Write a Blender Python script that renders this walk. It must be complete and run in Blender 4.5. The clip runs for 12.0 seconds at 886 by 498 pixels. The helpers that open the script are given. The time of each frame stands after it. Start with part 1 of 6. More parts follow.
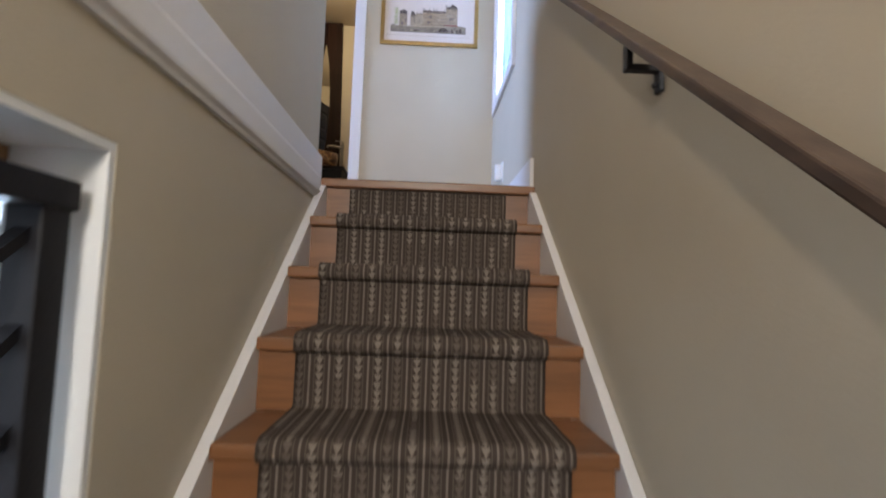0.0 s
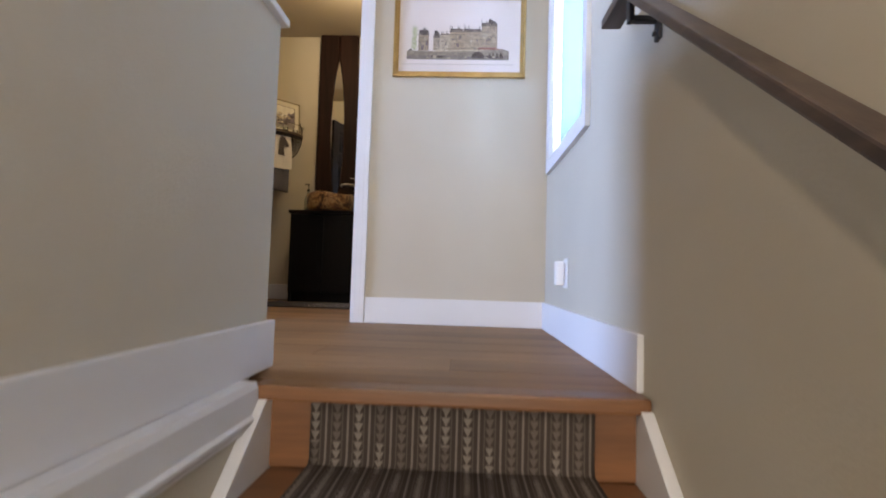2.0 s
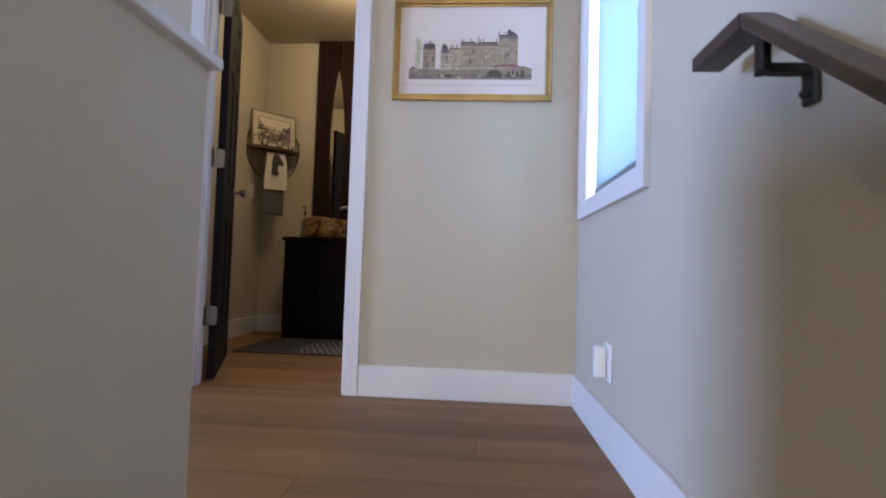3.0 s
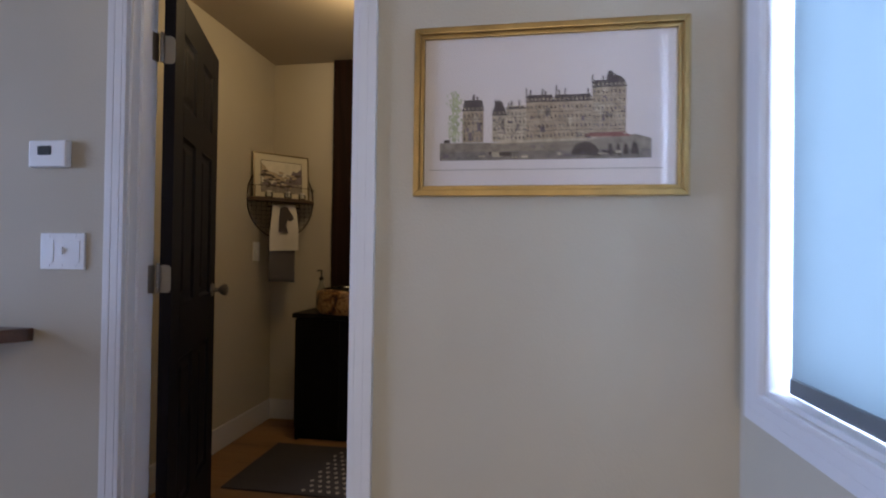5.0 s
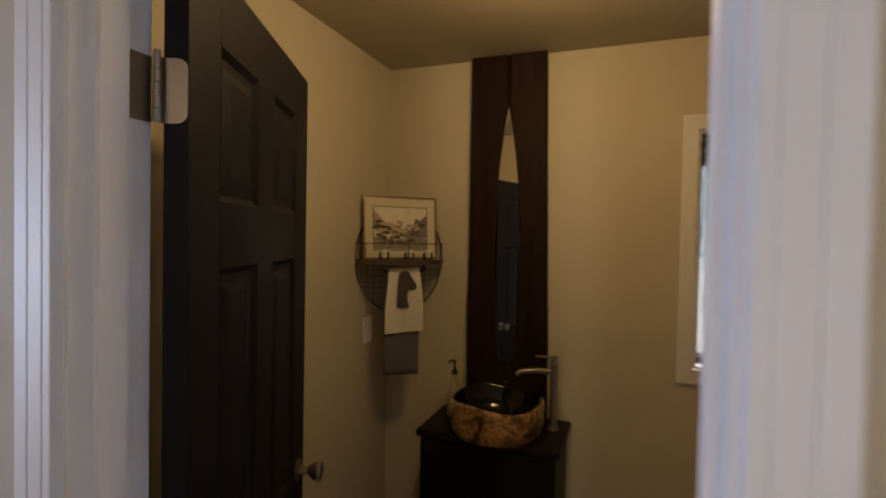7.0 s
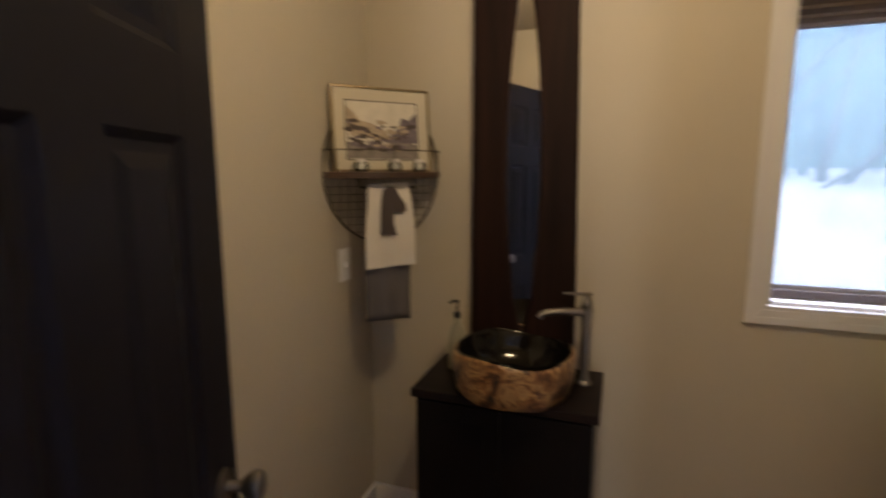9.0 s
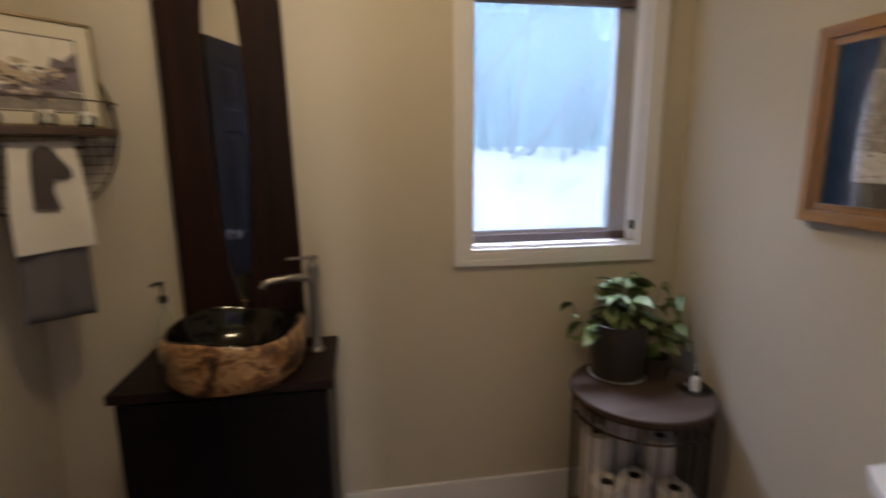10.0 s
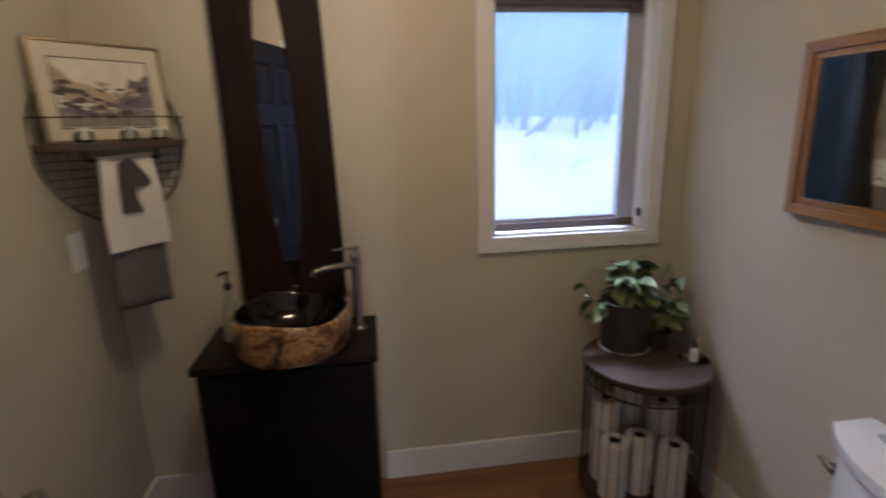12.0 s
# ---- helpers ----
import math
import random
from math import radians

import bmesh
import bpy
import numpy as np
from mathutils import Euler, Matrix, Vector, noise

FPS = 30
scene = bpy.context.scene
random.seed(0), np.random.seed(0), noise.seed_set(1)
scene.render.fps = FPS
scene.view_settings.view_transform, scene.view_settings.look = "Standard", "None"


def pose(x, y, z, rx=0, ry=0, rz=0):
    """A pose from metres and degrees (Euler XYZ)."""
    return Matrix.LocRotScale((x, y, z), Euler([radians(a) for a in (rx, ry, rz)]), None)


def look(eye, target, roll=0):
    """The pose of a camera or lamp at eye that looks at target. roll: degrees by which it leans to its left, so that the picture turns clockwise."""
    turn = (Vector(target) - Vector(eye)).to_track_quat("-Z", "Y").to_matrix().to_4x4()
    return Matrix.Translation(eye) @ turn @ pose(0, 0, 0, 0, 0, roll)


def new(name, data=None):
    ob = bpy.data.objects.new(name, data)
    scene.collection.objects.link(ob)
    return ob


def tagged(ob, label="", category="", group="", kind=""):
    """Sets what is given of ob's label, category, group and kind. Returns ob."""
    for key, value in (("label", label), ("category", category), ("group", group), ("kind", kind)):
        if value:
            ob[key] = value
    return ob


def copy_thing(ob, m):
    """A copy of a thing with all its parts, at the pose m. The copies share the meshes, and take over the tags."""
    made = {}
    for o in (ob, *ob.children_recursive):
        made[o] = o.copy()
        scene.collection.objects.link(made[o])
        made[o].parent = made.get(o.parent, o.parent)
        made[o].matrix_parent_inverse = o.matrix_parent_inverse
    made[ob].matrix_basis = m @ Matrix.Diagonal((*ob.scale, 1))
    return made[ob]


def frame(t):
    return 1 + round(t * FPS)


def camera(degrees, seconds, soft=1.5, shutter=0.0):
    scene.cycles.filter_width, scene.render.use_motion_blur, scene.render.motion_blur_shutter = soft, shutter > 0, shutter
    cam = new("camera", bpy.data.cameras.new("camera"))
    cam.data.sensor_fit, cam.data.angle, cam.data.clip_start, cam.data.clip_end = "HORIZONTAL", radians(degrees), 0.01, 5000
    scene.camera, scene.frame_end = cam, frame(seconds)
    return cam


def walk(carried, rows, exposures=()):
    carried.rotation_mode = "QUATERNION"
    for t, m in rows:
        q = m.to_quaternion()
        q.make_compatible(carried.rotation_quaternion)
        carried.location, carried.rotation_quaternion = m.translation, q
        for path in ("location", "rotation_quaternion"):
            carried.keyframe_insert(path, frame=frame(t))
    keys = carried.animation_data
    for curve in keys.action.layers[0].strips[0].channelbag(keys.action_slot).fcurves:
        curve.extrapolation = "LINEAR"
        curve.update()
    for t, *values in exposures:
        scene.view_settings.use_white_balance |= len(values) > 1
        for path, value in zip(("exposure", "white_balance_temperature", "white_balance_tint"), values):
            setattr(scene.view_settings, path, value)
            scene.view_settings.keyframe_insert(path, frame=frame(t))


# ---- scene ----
cam = camera(82.8, 12.0, 1.9, 0.5)
PATH = [
    (0, (0.045, 0.143, -0.426), (0.107, 2.136, -0.27), 2.0),
    (0.5, (0.072, 0.412, -0.236), (0.077, 2.404, -0.051), 2.4),
    (1, (0.105, 0.642, -0.066), (0.081, 2.635, 0.103), 1.6),
    (1.5, (0.1, 0.852, 0.095), (0.048, 2.848, 0.236), 2.2),
    (2, (0.062, 1.027, 0.257), (-0.027, 3.022, 0.364), 1.7),
    (2.5, (0.078, 1.251, 0.42), (-0.038, 3.246, 0.51), 1.5),
    (3, (0.046, 1.454, 0.56), (-0.089, 3.447, 0.646), 1.8),
    (3.2, (0.051, 1.52, 0.622), (-0.096, 3.512, 0.706), 1.4),
    (4.8, (-0.035, 2.217, 1.106), (-0.309, 4.198, 1.114), 0.2),
    (5, (-0.057, 2.313, 1.158), (-0.369, 4.288, 1.181), 0.8),
    (5.5, (-0.174, 2.511, 1.312), (-0.566, 4.473, 1.31), 0.5),
    (6, (-0.306, 2.782, 1.407), (-0.8, 4.72, 1.388), 0.9),
    (6.5, (-0.441, 3.045, 1.58), (-1.041, 4.952, 1.554), 1.1),
    (7, (-0.598, 3.257, 1.615), (-1.306, 5.127, 1.571), 1.1),
    (7.2, (-0.641, 3.32, 1.632), (-1.388, 5.174, 1.574), 0.9),
    (8.8, (-0.79, 3.74, 1.555), (-1.625, 5.545, 1.247), -0.3),
    (9, (-0.816, 3.758, 1.506), (-1.476, 5.623, 1.207), 0.0),
    (9.5, (-0.791, 3.81, 1.46), (-1.004, 5.771, 1.133), -0.4),
    (10, (-0.746, 3.838, 1.436), (-0.429, 5.776, 1.055), -0.4),
    (10.5, (-0.708, 3.87, 1.409), (0.061, 5.663, 0.968), -0.1),
    (11, (-0.724, 3.857, 1.422), (0.106, 5.605, 0.919), -0.3),
    (11.5, (-0.788, 3.77, 1.493), (-0.103, 5.578, 0.98), -1.3),
    (12, (-0.83, 3.65, 1.541), (-0.565, 5.572, 1.055), -1.5),
]
EXPOSURES = [(0, 1.3, 6300, 13), (0.5, 1.45, 6700, 13), (1.5, 1.5, 6600, 13), (2.5, 1.35, 6400, 14), (3, 1.05, 6300, 15), (5, .4, 6700, 15), (5.5, .35, 6900, 16), (6, .15, 7500, 15), (6.5, .35, 8300, 15), (7, .5, 8700, 14), (9, 1.3, 6200, 17), (9.5, 1.35, 5900, 15), (10.5, 1.28, 5650, 17), (11, 1.2, 5650, 19), (12, 1.25, 5400, 19)]
walk(cam, [(t, look(eye, target, roll)) for t, eye, target, roll in PATH], EXPOSURES)

# ---- world, sun, exposure ----
world = bpy.data.worlds.new("world")
scene.world = world
world.use_nodes = True
_n = world.node_tree.nodes
_sky = _n.new("ShaderNodeTexSky")
_sky.sky_type = "NISHITA"
_sky.sun_disc = False
_sky.sun_elevation, _sky.sun_rotation = radians(40), radians(195)
_sky.air_density, _sky.dust_density = 1.2, 2.0
world.node_tree.links.new(_sky.outputs["Color"], _n["Background"].inputs["Color"])
_n["Background"].inputs["Strength"].default_value = 0.15
sun = new("sun", bpy.data.lights.new("sun", "SUN"))
sun.data.energy, sun.data.angle, sun.data.color = 2.2, radians(12), (1.0, 0.97, 0.92)
sun.matrix_world = look((-3, -2, 10), (0, 9, 0))


def area(name, eye, target, w, h, power, color):
    lamp = new(name, bpy.data.lights.new(name, "AREA"))
    lamp.data.shape, lamp.data.size, lamp.data.size_y = "RECTANGLE", w, h
    lamp.data.energy, lamp.data.color = power, color
    lamp.matrix_world = look(eye, target)
    return lamp


area("daylight_lounge", (-5.1, 2.0, 1.35), (0, 2.3, 1.25), 1.8, 1.7, 34, (0.40, 0.58, 1.0)).data.spread = radians(80)
area("daylight_back", (-.98, -1.47, 1.69), (-.98, 0, 1.69), 0.22, 0.29, 1.1, (0.8, 0.88, 1.0))
area("daylight_stair_window", (0.60, 3.175, 1.49), (-1, 3.175, 1.49), 0.70, 1.26, 78, (0.47, 0.66, 1.0))
area("daylight_bath_window", (0.0, 6.25, 2.75), (-0.25, 5.3, 1.3), 1.0, 0.7, 56, (0.80, 0.86, 1.0))
area("daylight_lower_window", (-1.45, 1.44, -0.52), (-1.2, 0, -1.0), 0.8, 0.34, 10, (0.6, 0.8, 1.0))
# added fill that brightens the lower room; no real fixture stands here
area("fill_lower", (-1.7, -0.1, -0.33), (-1.7, -0.1, -2), 0.6, 0.6, 16, (0.82, 0.92, 1.0))
bulb = new("lamp_bath", bpy.data.lights.new("lamp_bath", "POINT"))
bulb.data.energy, bulb.data.color, bulb.data.shadow_soft_size = 9.3, (1.0, 0.77, 0.42), 0.09
bulb.matrix_world = pose(-0.82, 4.62, 2.35)
# unseen fill added low behind the camera to lift the stair walls
area("fill_stairs", (0.03, -2.1, 0.48), (0.2, 0.9, 1.2), 0.5, 0.6, 32, (0.96, 0.91, 0.80))
# weak warm fill added under the hall ceiling, not a known fixture
area("fill_hall", (0.0, 2.9, 2.44), (0.0, 2.9, 0), 0.3, 0.3, 0.8, (1.0, 0.86, 0.72))
area("lamp_lounge", (-1.3, 0.0, 2.44), (-1.3, 0.0, 0), 0.25, 0.25, 12.0, (1.0, 0.82, 0.60))


# ---- materials ----
def material(name):
    m = bpy.data.materials.new(name)
    m.use_nodes = True
    nt = m.node_tree
    return m, nt, nt.nodes, nt.links, nt.nodes["Principled BSDF"]


def paint(name, color, rough=0.6, spread=0.06, bump=0.15, grain=220.0, metal=0.0, blotch=2.5, coat=0.0, spec=0.5):
    """A coloured surface with a slow uneven tone and a fine relief."""
    m, nt, n, l, b = material(name)
    tc = n.new("ShaderNodeTexCoord")
    big, fine = n.new("ShaderNodeTexNoise"), n.new("ShaderNodeTexNoise")
    big.inputs["Scale"].default_value, big.inputs["Detail"].default_value = blotch, 4
    fine.inputs["Scale"].default_value, fine.inputs["Detail"].default_value = grain, 2
    for t in (big, fine):
        l.new(tc.outputs["Object"], t.inputs["Vector"])
    ramp = n.new("ShaderNodeMapRange")
    ramp.inputs["From Min"].default_value, ramp.inputs["From Max"].default_value = 0.3, 0.7
    ramp.inputs["To Min"].default_value, ramp.inputs["To Max"].default_value = 1 - spread, 1 + spread
    l.new(big.outputs["Fac"], ramp.inputs["Value"])
    mul = n.new("ShaderNodeVectorMath")
    mul.operation = "SCALE"
    mul.inputs[0].default_value = color
    l.new(ramp.outputs["Result"], mul.inputs["Scale"])
    l.new(mul.outputs["Vector"], b.inputs["Base Color"])
    b.inputs["Roughness"].default_value, b.inputs["Metallic"].default_value = rough, metal
    b.inputs["Coat Weight"].default_value = coat
    b.inputs["Specular IOR Level"].default_value = spec
    if bump:
        bp = n.new("ShaderNodeBump")
        bp.inputs["Strength"].default_value, bp.inputs["Distance"].default_value = bump, 0.002
        l.new(fine.outputs["Fac"], bp.inputs["Height"])
        l.new(bp.outputs["Normal"], b.inputs["Normal"])
    return m


def wood(name, dark, light, axis=0, rough=0.35, scale=6.0, coat=0.0, vary=0.25, knots=False):
    """Wood with grain along an axis; each object has its own shade and its own stretch of grain."""
    m, nt, n, l, b = material(name)
    tc, info = n.new("ShaderNodeTexCoord"), n.new("ShaderNodeObjectInfo")
    mp = n.new("ShaderNodeMapping")
    s = [scale * 3.0] * 3
    s[axis] = scale * 0.16
    mp.inputs["Scale"].default_value = s
    shift = n.new("ShaderNodeVectorMath")
    shift.operation = "MULTIPLY_ADD"
    off = n.new("ShaderNodeCombineXYZ")
    for i in range(3):
        l.new(info.outputs["Random"], off.inputs[i])
    l.new(off.outputs["Vector"], shift.inputs[0])
    shift.inputs[1].default_value = (7.3, 11.1, 5.7)
    l.new(tc.outputs["Object"], shift.inputs[2])
    l.new(shift.outputs["Vector"], mp.inputs["Vector"])
    a, fine = n.new("ShaderNodeTexNoise"), n.new("ShaderNodeTexNoise")
    a.inputs["Scale"].default_value, a.inputs["Detail"].default_value, a.inputs["Distortion"].default_value = 1.0, 6, 0.6
    fine.inputs["Scale"].default_value, fine.inputs["Detail"].default_value = 9.0, 3
    l.new(mp.outputs["Vector"], a.inputs["Vector"])
    l.new(mp.outputs["Vector"], fine.inputs["Vector"])
    ramp = n.new("ShaderNodeValToRGB")
    ramp.color_ramp.elements[0].position, ramp.color_ramp.elements[1].position = 0.32, 0.68
    ramp.color_ramp.elements[0].color, ramp.color_ramp.elements[1].color = (*dark, 1), (*light, 1)
    l.new(a.outputs["Fac"], ramp.inputs["Fac"])
    vr = n.new("ShaderNodeMapRange")
    vr.inputs["To Min"].default_value, vr.inputs["To Max"].default_value = 1 - vary, 1 + vary
    l.new(info.outputs["Random"], vr.inputs["Value"])
    fr = n.new("ShaderNodeMapRange")
    fr.inputs["From Min"].default_value, fr.inputs["From Max"].default_value = 0.3, 0.7
    fr.inputs["To Min"].default_value, fr.inputs["To Max"].default_value = 0.86, 1.08
    l.new(fine.outputs["Fac"], fr.inputs["Value"])
    mm = n.new("ShaderNodeMath")
    mm.operation = "MULTIPLY"
    l.new(vr.outputs["Result"], mm.inputs[0])
    l.new(fr.outputs["Result"], mm.inputs[1])
    mul = n.new("ShaderNodeVectorMath")
    mul.operation = "SCALE"
    col = ramp.outputs["Color"]
    if knots:
        vo = n.new("ShaderNodeTexVoronoi")
        km = n.new("ShaderNodeMapping")
        ks = [4.2] * 3
        ks[axis] = 1.7
        km.inputs["Scale"].default_value = ks
        l.new(shift.outputs["Vector"], km.inputs["Vector"])
        l.new(km.outputs["Vector"], vo.inputs["Vector"])
        vo.inputs["Scale"].default_value = 1.0
        kr = n.new("ShaderNodeMapRange")
        kr.inputs["From Min"].default_value, kr.inputs["From Max"].default_value = 0.03, 0.16
        kr.inputs["To Min"].default_value, kr.inputs["To Max"].default_value = 0.4, 1.0
        l.new(vo.outputs["Distance"], kr.inputs["Value"])
        k2 = n.new("ShaderNodeVectorMath")
        k2.operation = "SCALE"
        l.new(col, k2.inputs[0])
        l.new(kr.outputs["Result"], k2.inputs["Scale"])
        col = k2.outputs["Vector"]
    l.new(col, mul.inputs[0])
    l.new(mm.outputs["Value"], mul.inputs["Scale"])
    l.new(mul.outputs["Vector"], b.inputs["Base Color"])
    b.inputs["Roughness"].default_value = rough
    b.inputs["Coat Weight"].default_value, b.inputs["Coat Roughness"].default_value = coat, 0.25
    bp = n.new("ShaderNodeBump")
    bp.inputs["Strength"].default_value, bp.inputs["Distance"].default_value = 0.25, 0.001
    l.new(fine.outputs["Fac"], bp.inputs["Height"])
    l.new(bp.outputs["Normal"], b.inputs["Normal"])
    return m


def pane_material(name, tint=(1, 1, 1), ior=1.45, extra=0.0):
    m, nt, n, l, b = material(name)
    n.remove(b)
    tr, gl, fr, mix = n.new("ShaderNodeBsdfTransparent"), n.new("ShaderNodeBsdfGlossy"), n.new("ShaderNodeFresnel"), n.new("ShaderNodeMixShader")
    tr.inputs["Color"].default_value = (*tint, 1)
    gl.inputs["Roughness"].default_value = 0.02
    fr.inputs["IOR"].default_value = ior
    l.new(fr.outputs["Fac"], mix.inputs["Fac"])
    l.new(tr.outputs["BSDF"], mix.inputs[1])
    l.new(gl.outputs["BSDF"], mix.inputs[2])
    l.new(mix.outputs["Shader"], n["Material Output"].inputs["Surface"])
    return m


def fabric(name, color, rough=0.95, weave=900.0, spread=0.12):
    m = paint(name, color, rough, spread, 0.6, weave, spec=0.2)
    return m


def shade_material(name, color, clear):
    """A sun-screen fabric: part of the light goes straight through, part glows through it."""
    m, nt, n, l, b = material(name)
    n.remove(b)
    tr, tl, df = n.new("ShaderNodeBsdfTransparent"), n.new("ShaderNodeBsdfTranslucent"), n.new("ShaderNodeBsdfDiffuse")
    tl.inputs["Color"].default_value = (*color, 1)
    df.inputs["Color"].default_value = (*color, 1)
    a, c = n.new("ShaderNodeMixShader"), n.new("ShaderNodeMixShader")
    a.inputs["Fac"].default_value = 0.5
    c.inputs["Fac"].default_value = clear
    l.new(df.outputs["BSDF"], a.inputs[1])
    l.new(tl.outputs["BSDF"], a.inputs[2])
    l.new(a.outputs["Shader"], c.inputs[1])
    l.new(tr.outputs["BSDF"], c.inputs[2])
    l.new(c.outputs["Shader"], n["Material Output"].inputs["Surface"])
    return m


def mottled(name, colors, scale, rough, bump=0.6, stretch=(1, 1, 1), coat=0.0, twist=0.8):
    """Blotches of several colours, as bark, stone or a loose watercolour has."""
    m, nt, n, l, b = material(name)
    tc, mp, no, ramp = n.new("ShaderNodeTexCoord"), n.new("ShaderNodeMapping"), n.new("ShaderNodeTexNoise"), n.new("ShaderNodeValToRGB")
    mp.inputs["Scale"].default_value = stretch
    l.new(tc.outputs["Object"], mp.inputs["Vector"])
    l.new(mp.outputs["Vector"], no.inputs["Vector"])
    no.inputs["Scale"].default_value, no.inputs["Detail"].default_value, no.inputs["Roughness"].default_value = scale, 7, 0.62
    no.inputs["Distortion"].default_value = twist
    e = ramp.color_ramp.elements
    e[0].position, e[1].position = 0.34, 0.66
    e[0].color, e[1].color = (*colors[0], 1), (*colors[-1], 1)
    for i, c in enumerate(colors[1:-1]):
        x = e.new(0.34 + 0.32 * (i + 1) / (len(colors) - 1))
        x.color = (*c, 1)
    l.new(no.outputs["Fac"], ramp.inputs["Fac"])
    l.new(ramp.outputs["Color"], b.inputs["Base Color"])
    b.inputs["Roughness"].default_value, b.inputs["Coat Weight"].default_value = rough, coat
    bp = n.new("ShaderNodeBump")
    bp.inputs["Strength"].default_value, bp.inputs["Distance"].default_value = bump, 0.006
    l.new(no.outputs["Fac"], bp.inputs["Height"])
    l.new(bp.outputs["Normal"], b.inputs["Normal"])
    return m


def crack_lines(m, scale):
    """Thin dark cracks with pale rims, laid over a material's colour."""
    nt = m.node_tree
    n, l, b = nt.nodes, nt.links, nt.nodes["Principled BSDF"]
    tc, wob, add, vo, ramp, mul = (n.new("ShaderNodeTexCoord"), n.new("ShaderNodeTexNoise"), n.new("ShaderNodeVectorMath"), n.new("ShaderNodeTexVoronoi"),
                                   n.new("ShaderNodeValToRGB"), n.new("ShaderNodeVectorMath"))
    wob.inputs["Scale"].default_value, wob.inputs["Detail"].default_value = 9, 5
    add.operation, mul.operation, vo.feature = "MULTIPLY_ADD", "MULTIPLY", "DISTANCE_TO_EDGE"
    l.new(tc.outputs["Object"], wob.inputs["Vector"])
    l.new(wob.outputs["Color"], add.inputs[0])
    add.inputs[1].default_value = (0.16, 0.16, 0.16)
    l.new(tc.outputs["Object"], add.inputs[2])
    l.new(add.outputs["Vector"], vo.inputs["Vector"])
    vo.inputs["Scale"].default_value = scale
    l.new(vo.outputs["Distance"], ramp.inputs["Fac"])
    e = ramp.color_ramp.elements
    e[0].position, e[0].color = 0.0, (0.62, 0.55, 0.48, 1)
    e[1].position, e[1].color = 0.30, (1, 1, 1, 1)
    for q, c in ((0.02, (0.72, 0.66, 0.60, 1)), (0.05, (1.35, 1.3, 1.2, 1)), (0.12, (1.0, 1.0, 1.0, 1))):
        e.new(q).color = c
    l.new(b.inputs["Base Color"].links[0].from_socket, mul.inputs[0])
    l.new(ramp.outputs["Color"], mul.inputs[1])
    l.new(mul.outputs["Vector"], b.inputs["Base Color"])


def runner_material():
    """Woven runner: thin pale lines and columns of small pale arrowheads on dark grey-brown, by the mesh's u (metres across) and v (metres along)."""
    m, nt, n, l, b = material("runner_weave")
    uv = n.new("ShaderNodeUVMap")
    sep = n.new("ShaderNodeSeparateXYZ")
    l.new(uv.outputs["UV"], sep.inputs["Vector"])

    def op(kind, a, c=None, d=None):
        k = n.new("ShaderNodeMath")
        k.operation = kind
        for i, v in enumerate((a, c, d)):
            if v is None:
                continue
            if isinstance(v, (int, float)):
                k.inputs[i].default_value = v
            else:
                l.new(v, k.inputs[i])
        return k.outputs[0]

    u, v = sep.outputs["X"], sep.outputs["Y"]
    cell = op("DIVIDE", u, 0.0245)
    idx, fx = op("FLOOR", cell), op("FRACT", cell)
    d = op("ABSOLUTE", op("SUBTRACT", fx, 0.5))
    odd = op("GREATER_THAN", op("FRACT", op("MULTIPLY", idx, 0.5)), 0.25)
    line = op("LESS_THAN", d, 0.10)
    chev = op("FRACT", op("DIVIDE", v, 0.0205))
    mark = op("LESS_THAN", d, op("MULTIPLY", op("SUBTRACT", 1.0, chev), 0.42))
    wn = n.new("ShaderNodeTexWhiteNoise")
    wn.noise_dimensions = "2D"
    cb = n.new("ShaderNodeCombineXYZ")
    l.new(idx, cb.inputs[0])
    l.new(op("FLOOR", op("DIVIDE", v, 0.085)), cb.inputs[1])
    l.new(cb.outputs["Vector"], wn.inputs["Vector"])
    strong = op("ADD", op("MULTIPLY", op("GREATER_THAN", wn.outputs["Value"], 0.42), 0.6), 0.4)
    pat = op("MAXIMUM", op("MULTIPLY", op("MULTIPLY", line, odd), 0.75), op("MULTIPLY", op("MULTIPLY", mark, op("SUBTRACT", 1.0, odd)), strong))
    pat = op("MAXIMUM", pat, op("MULTIPLY", op("GREATER_THAN", d, 0.44), 0.25))
    no = n.new("ShaderNodeTexNoise")
    no.inputs["Scale"].default_value, no.inputs["Detail"].default_value = 420, 3
    tc = n.new("ShaderNodeTexCoord")
    l.new(tc.outputs["Object"], no.inputs["Vector"])
    fac = op("MULTIPLY", pat, op("ADD", op("MULTIPLY", no.outputs["Fac"], 0.9), 0.45))
    mix = n.new("ShaderNodeMix")
    mix.data_type = "RGBA"
    l.new(fac, mix.inputs["Factor"])
    mix.inputs["A"].default_value = (0.060, 0.045, 0.037, 1)
    mix.inputs["B"].default_value = (0.235, 0.20, 0.17, 1)
    l.new(mix.outputs["Result"], b.inputs["Base Color"])
    b.inputs["Roughness"].default_value, b.inputs["Specular IOR Level"].default_value = 0.95, 0.15
    bp = n.new("ShaderNodeBump")
    bp.inputs["Strength"].default_value, bp.inputs["Distance"].default_value = 0.7, 0.002
    l.new(op("ADD", no.outputs["Fac"], pat), bp.inputs["Height"])
    l.new(bp.outputs["Normal"], b.inputs["Normal"])
    return m


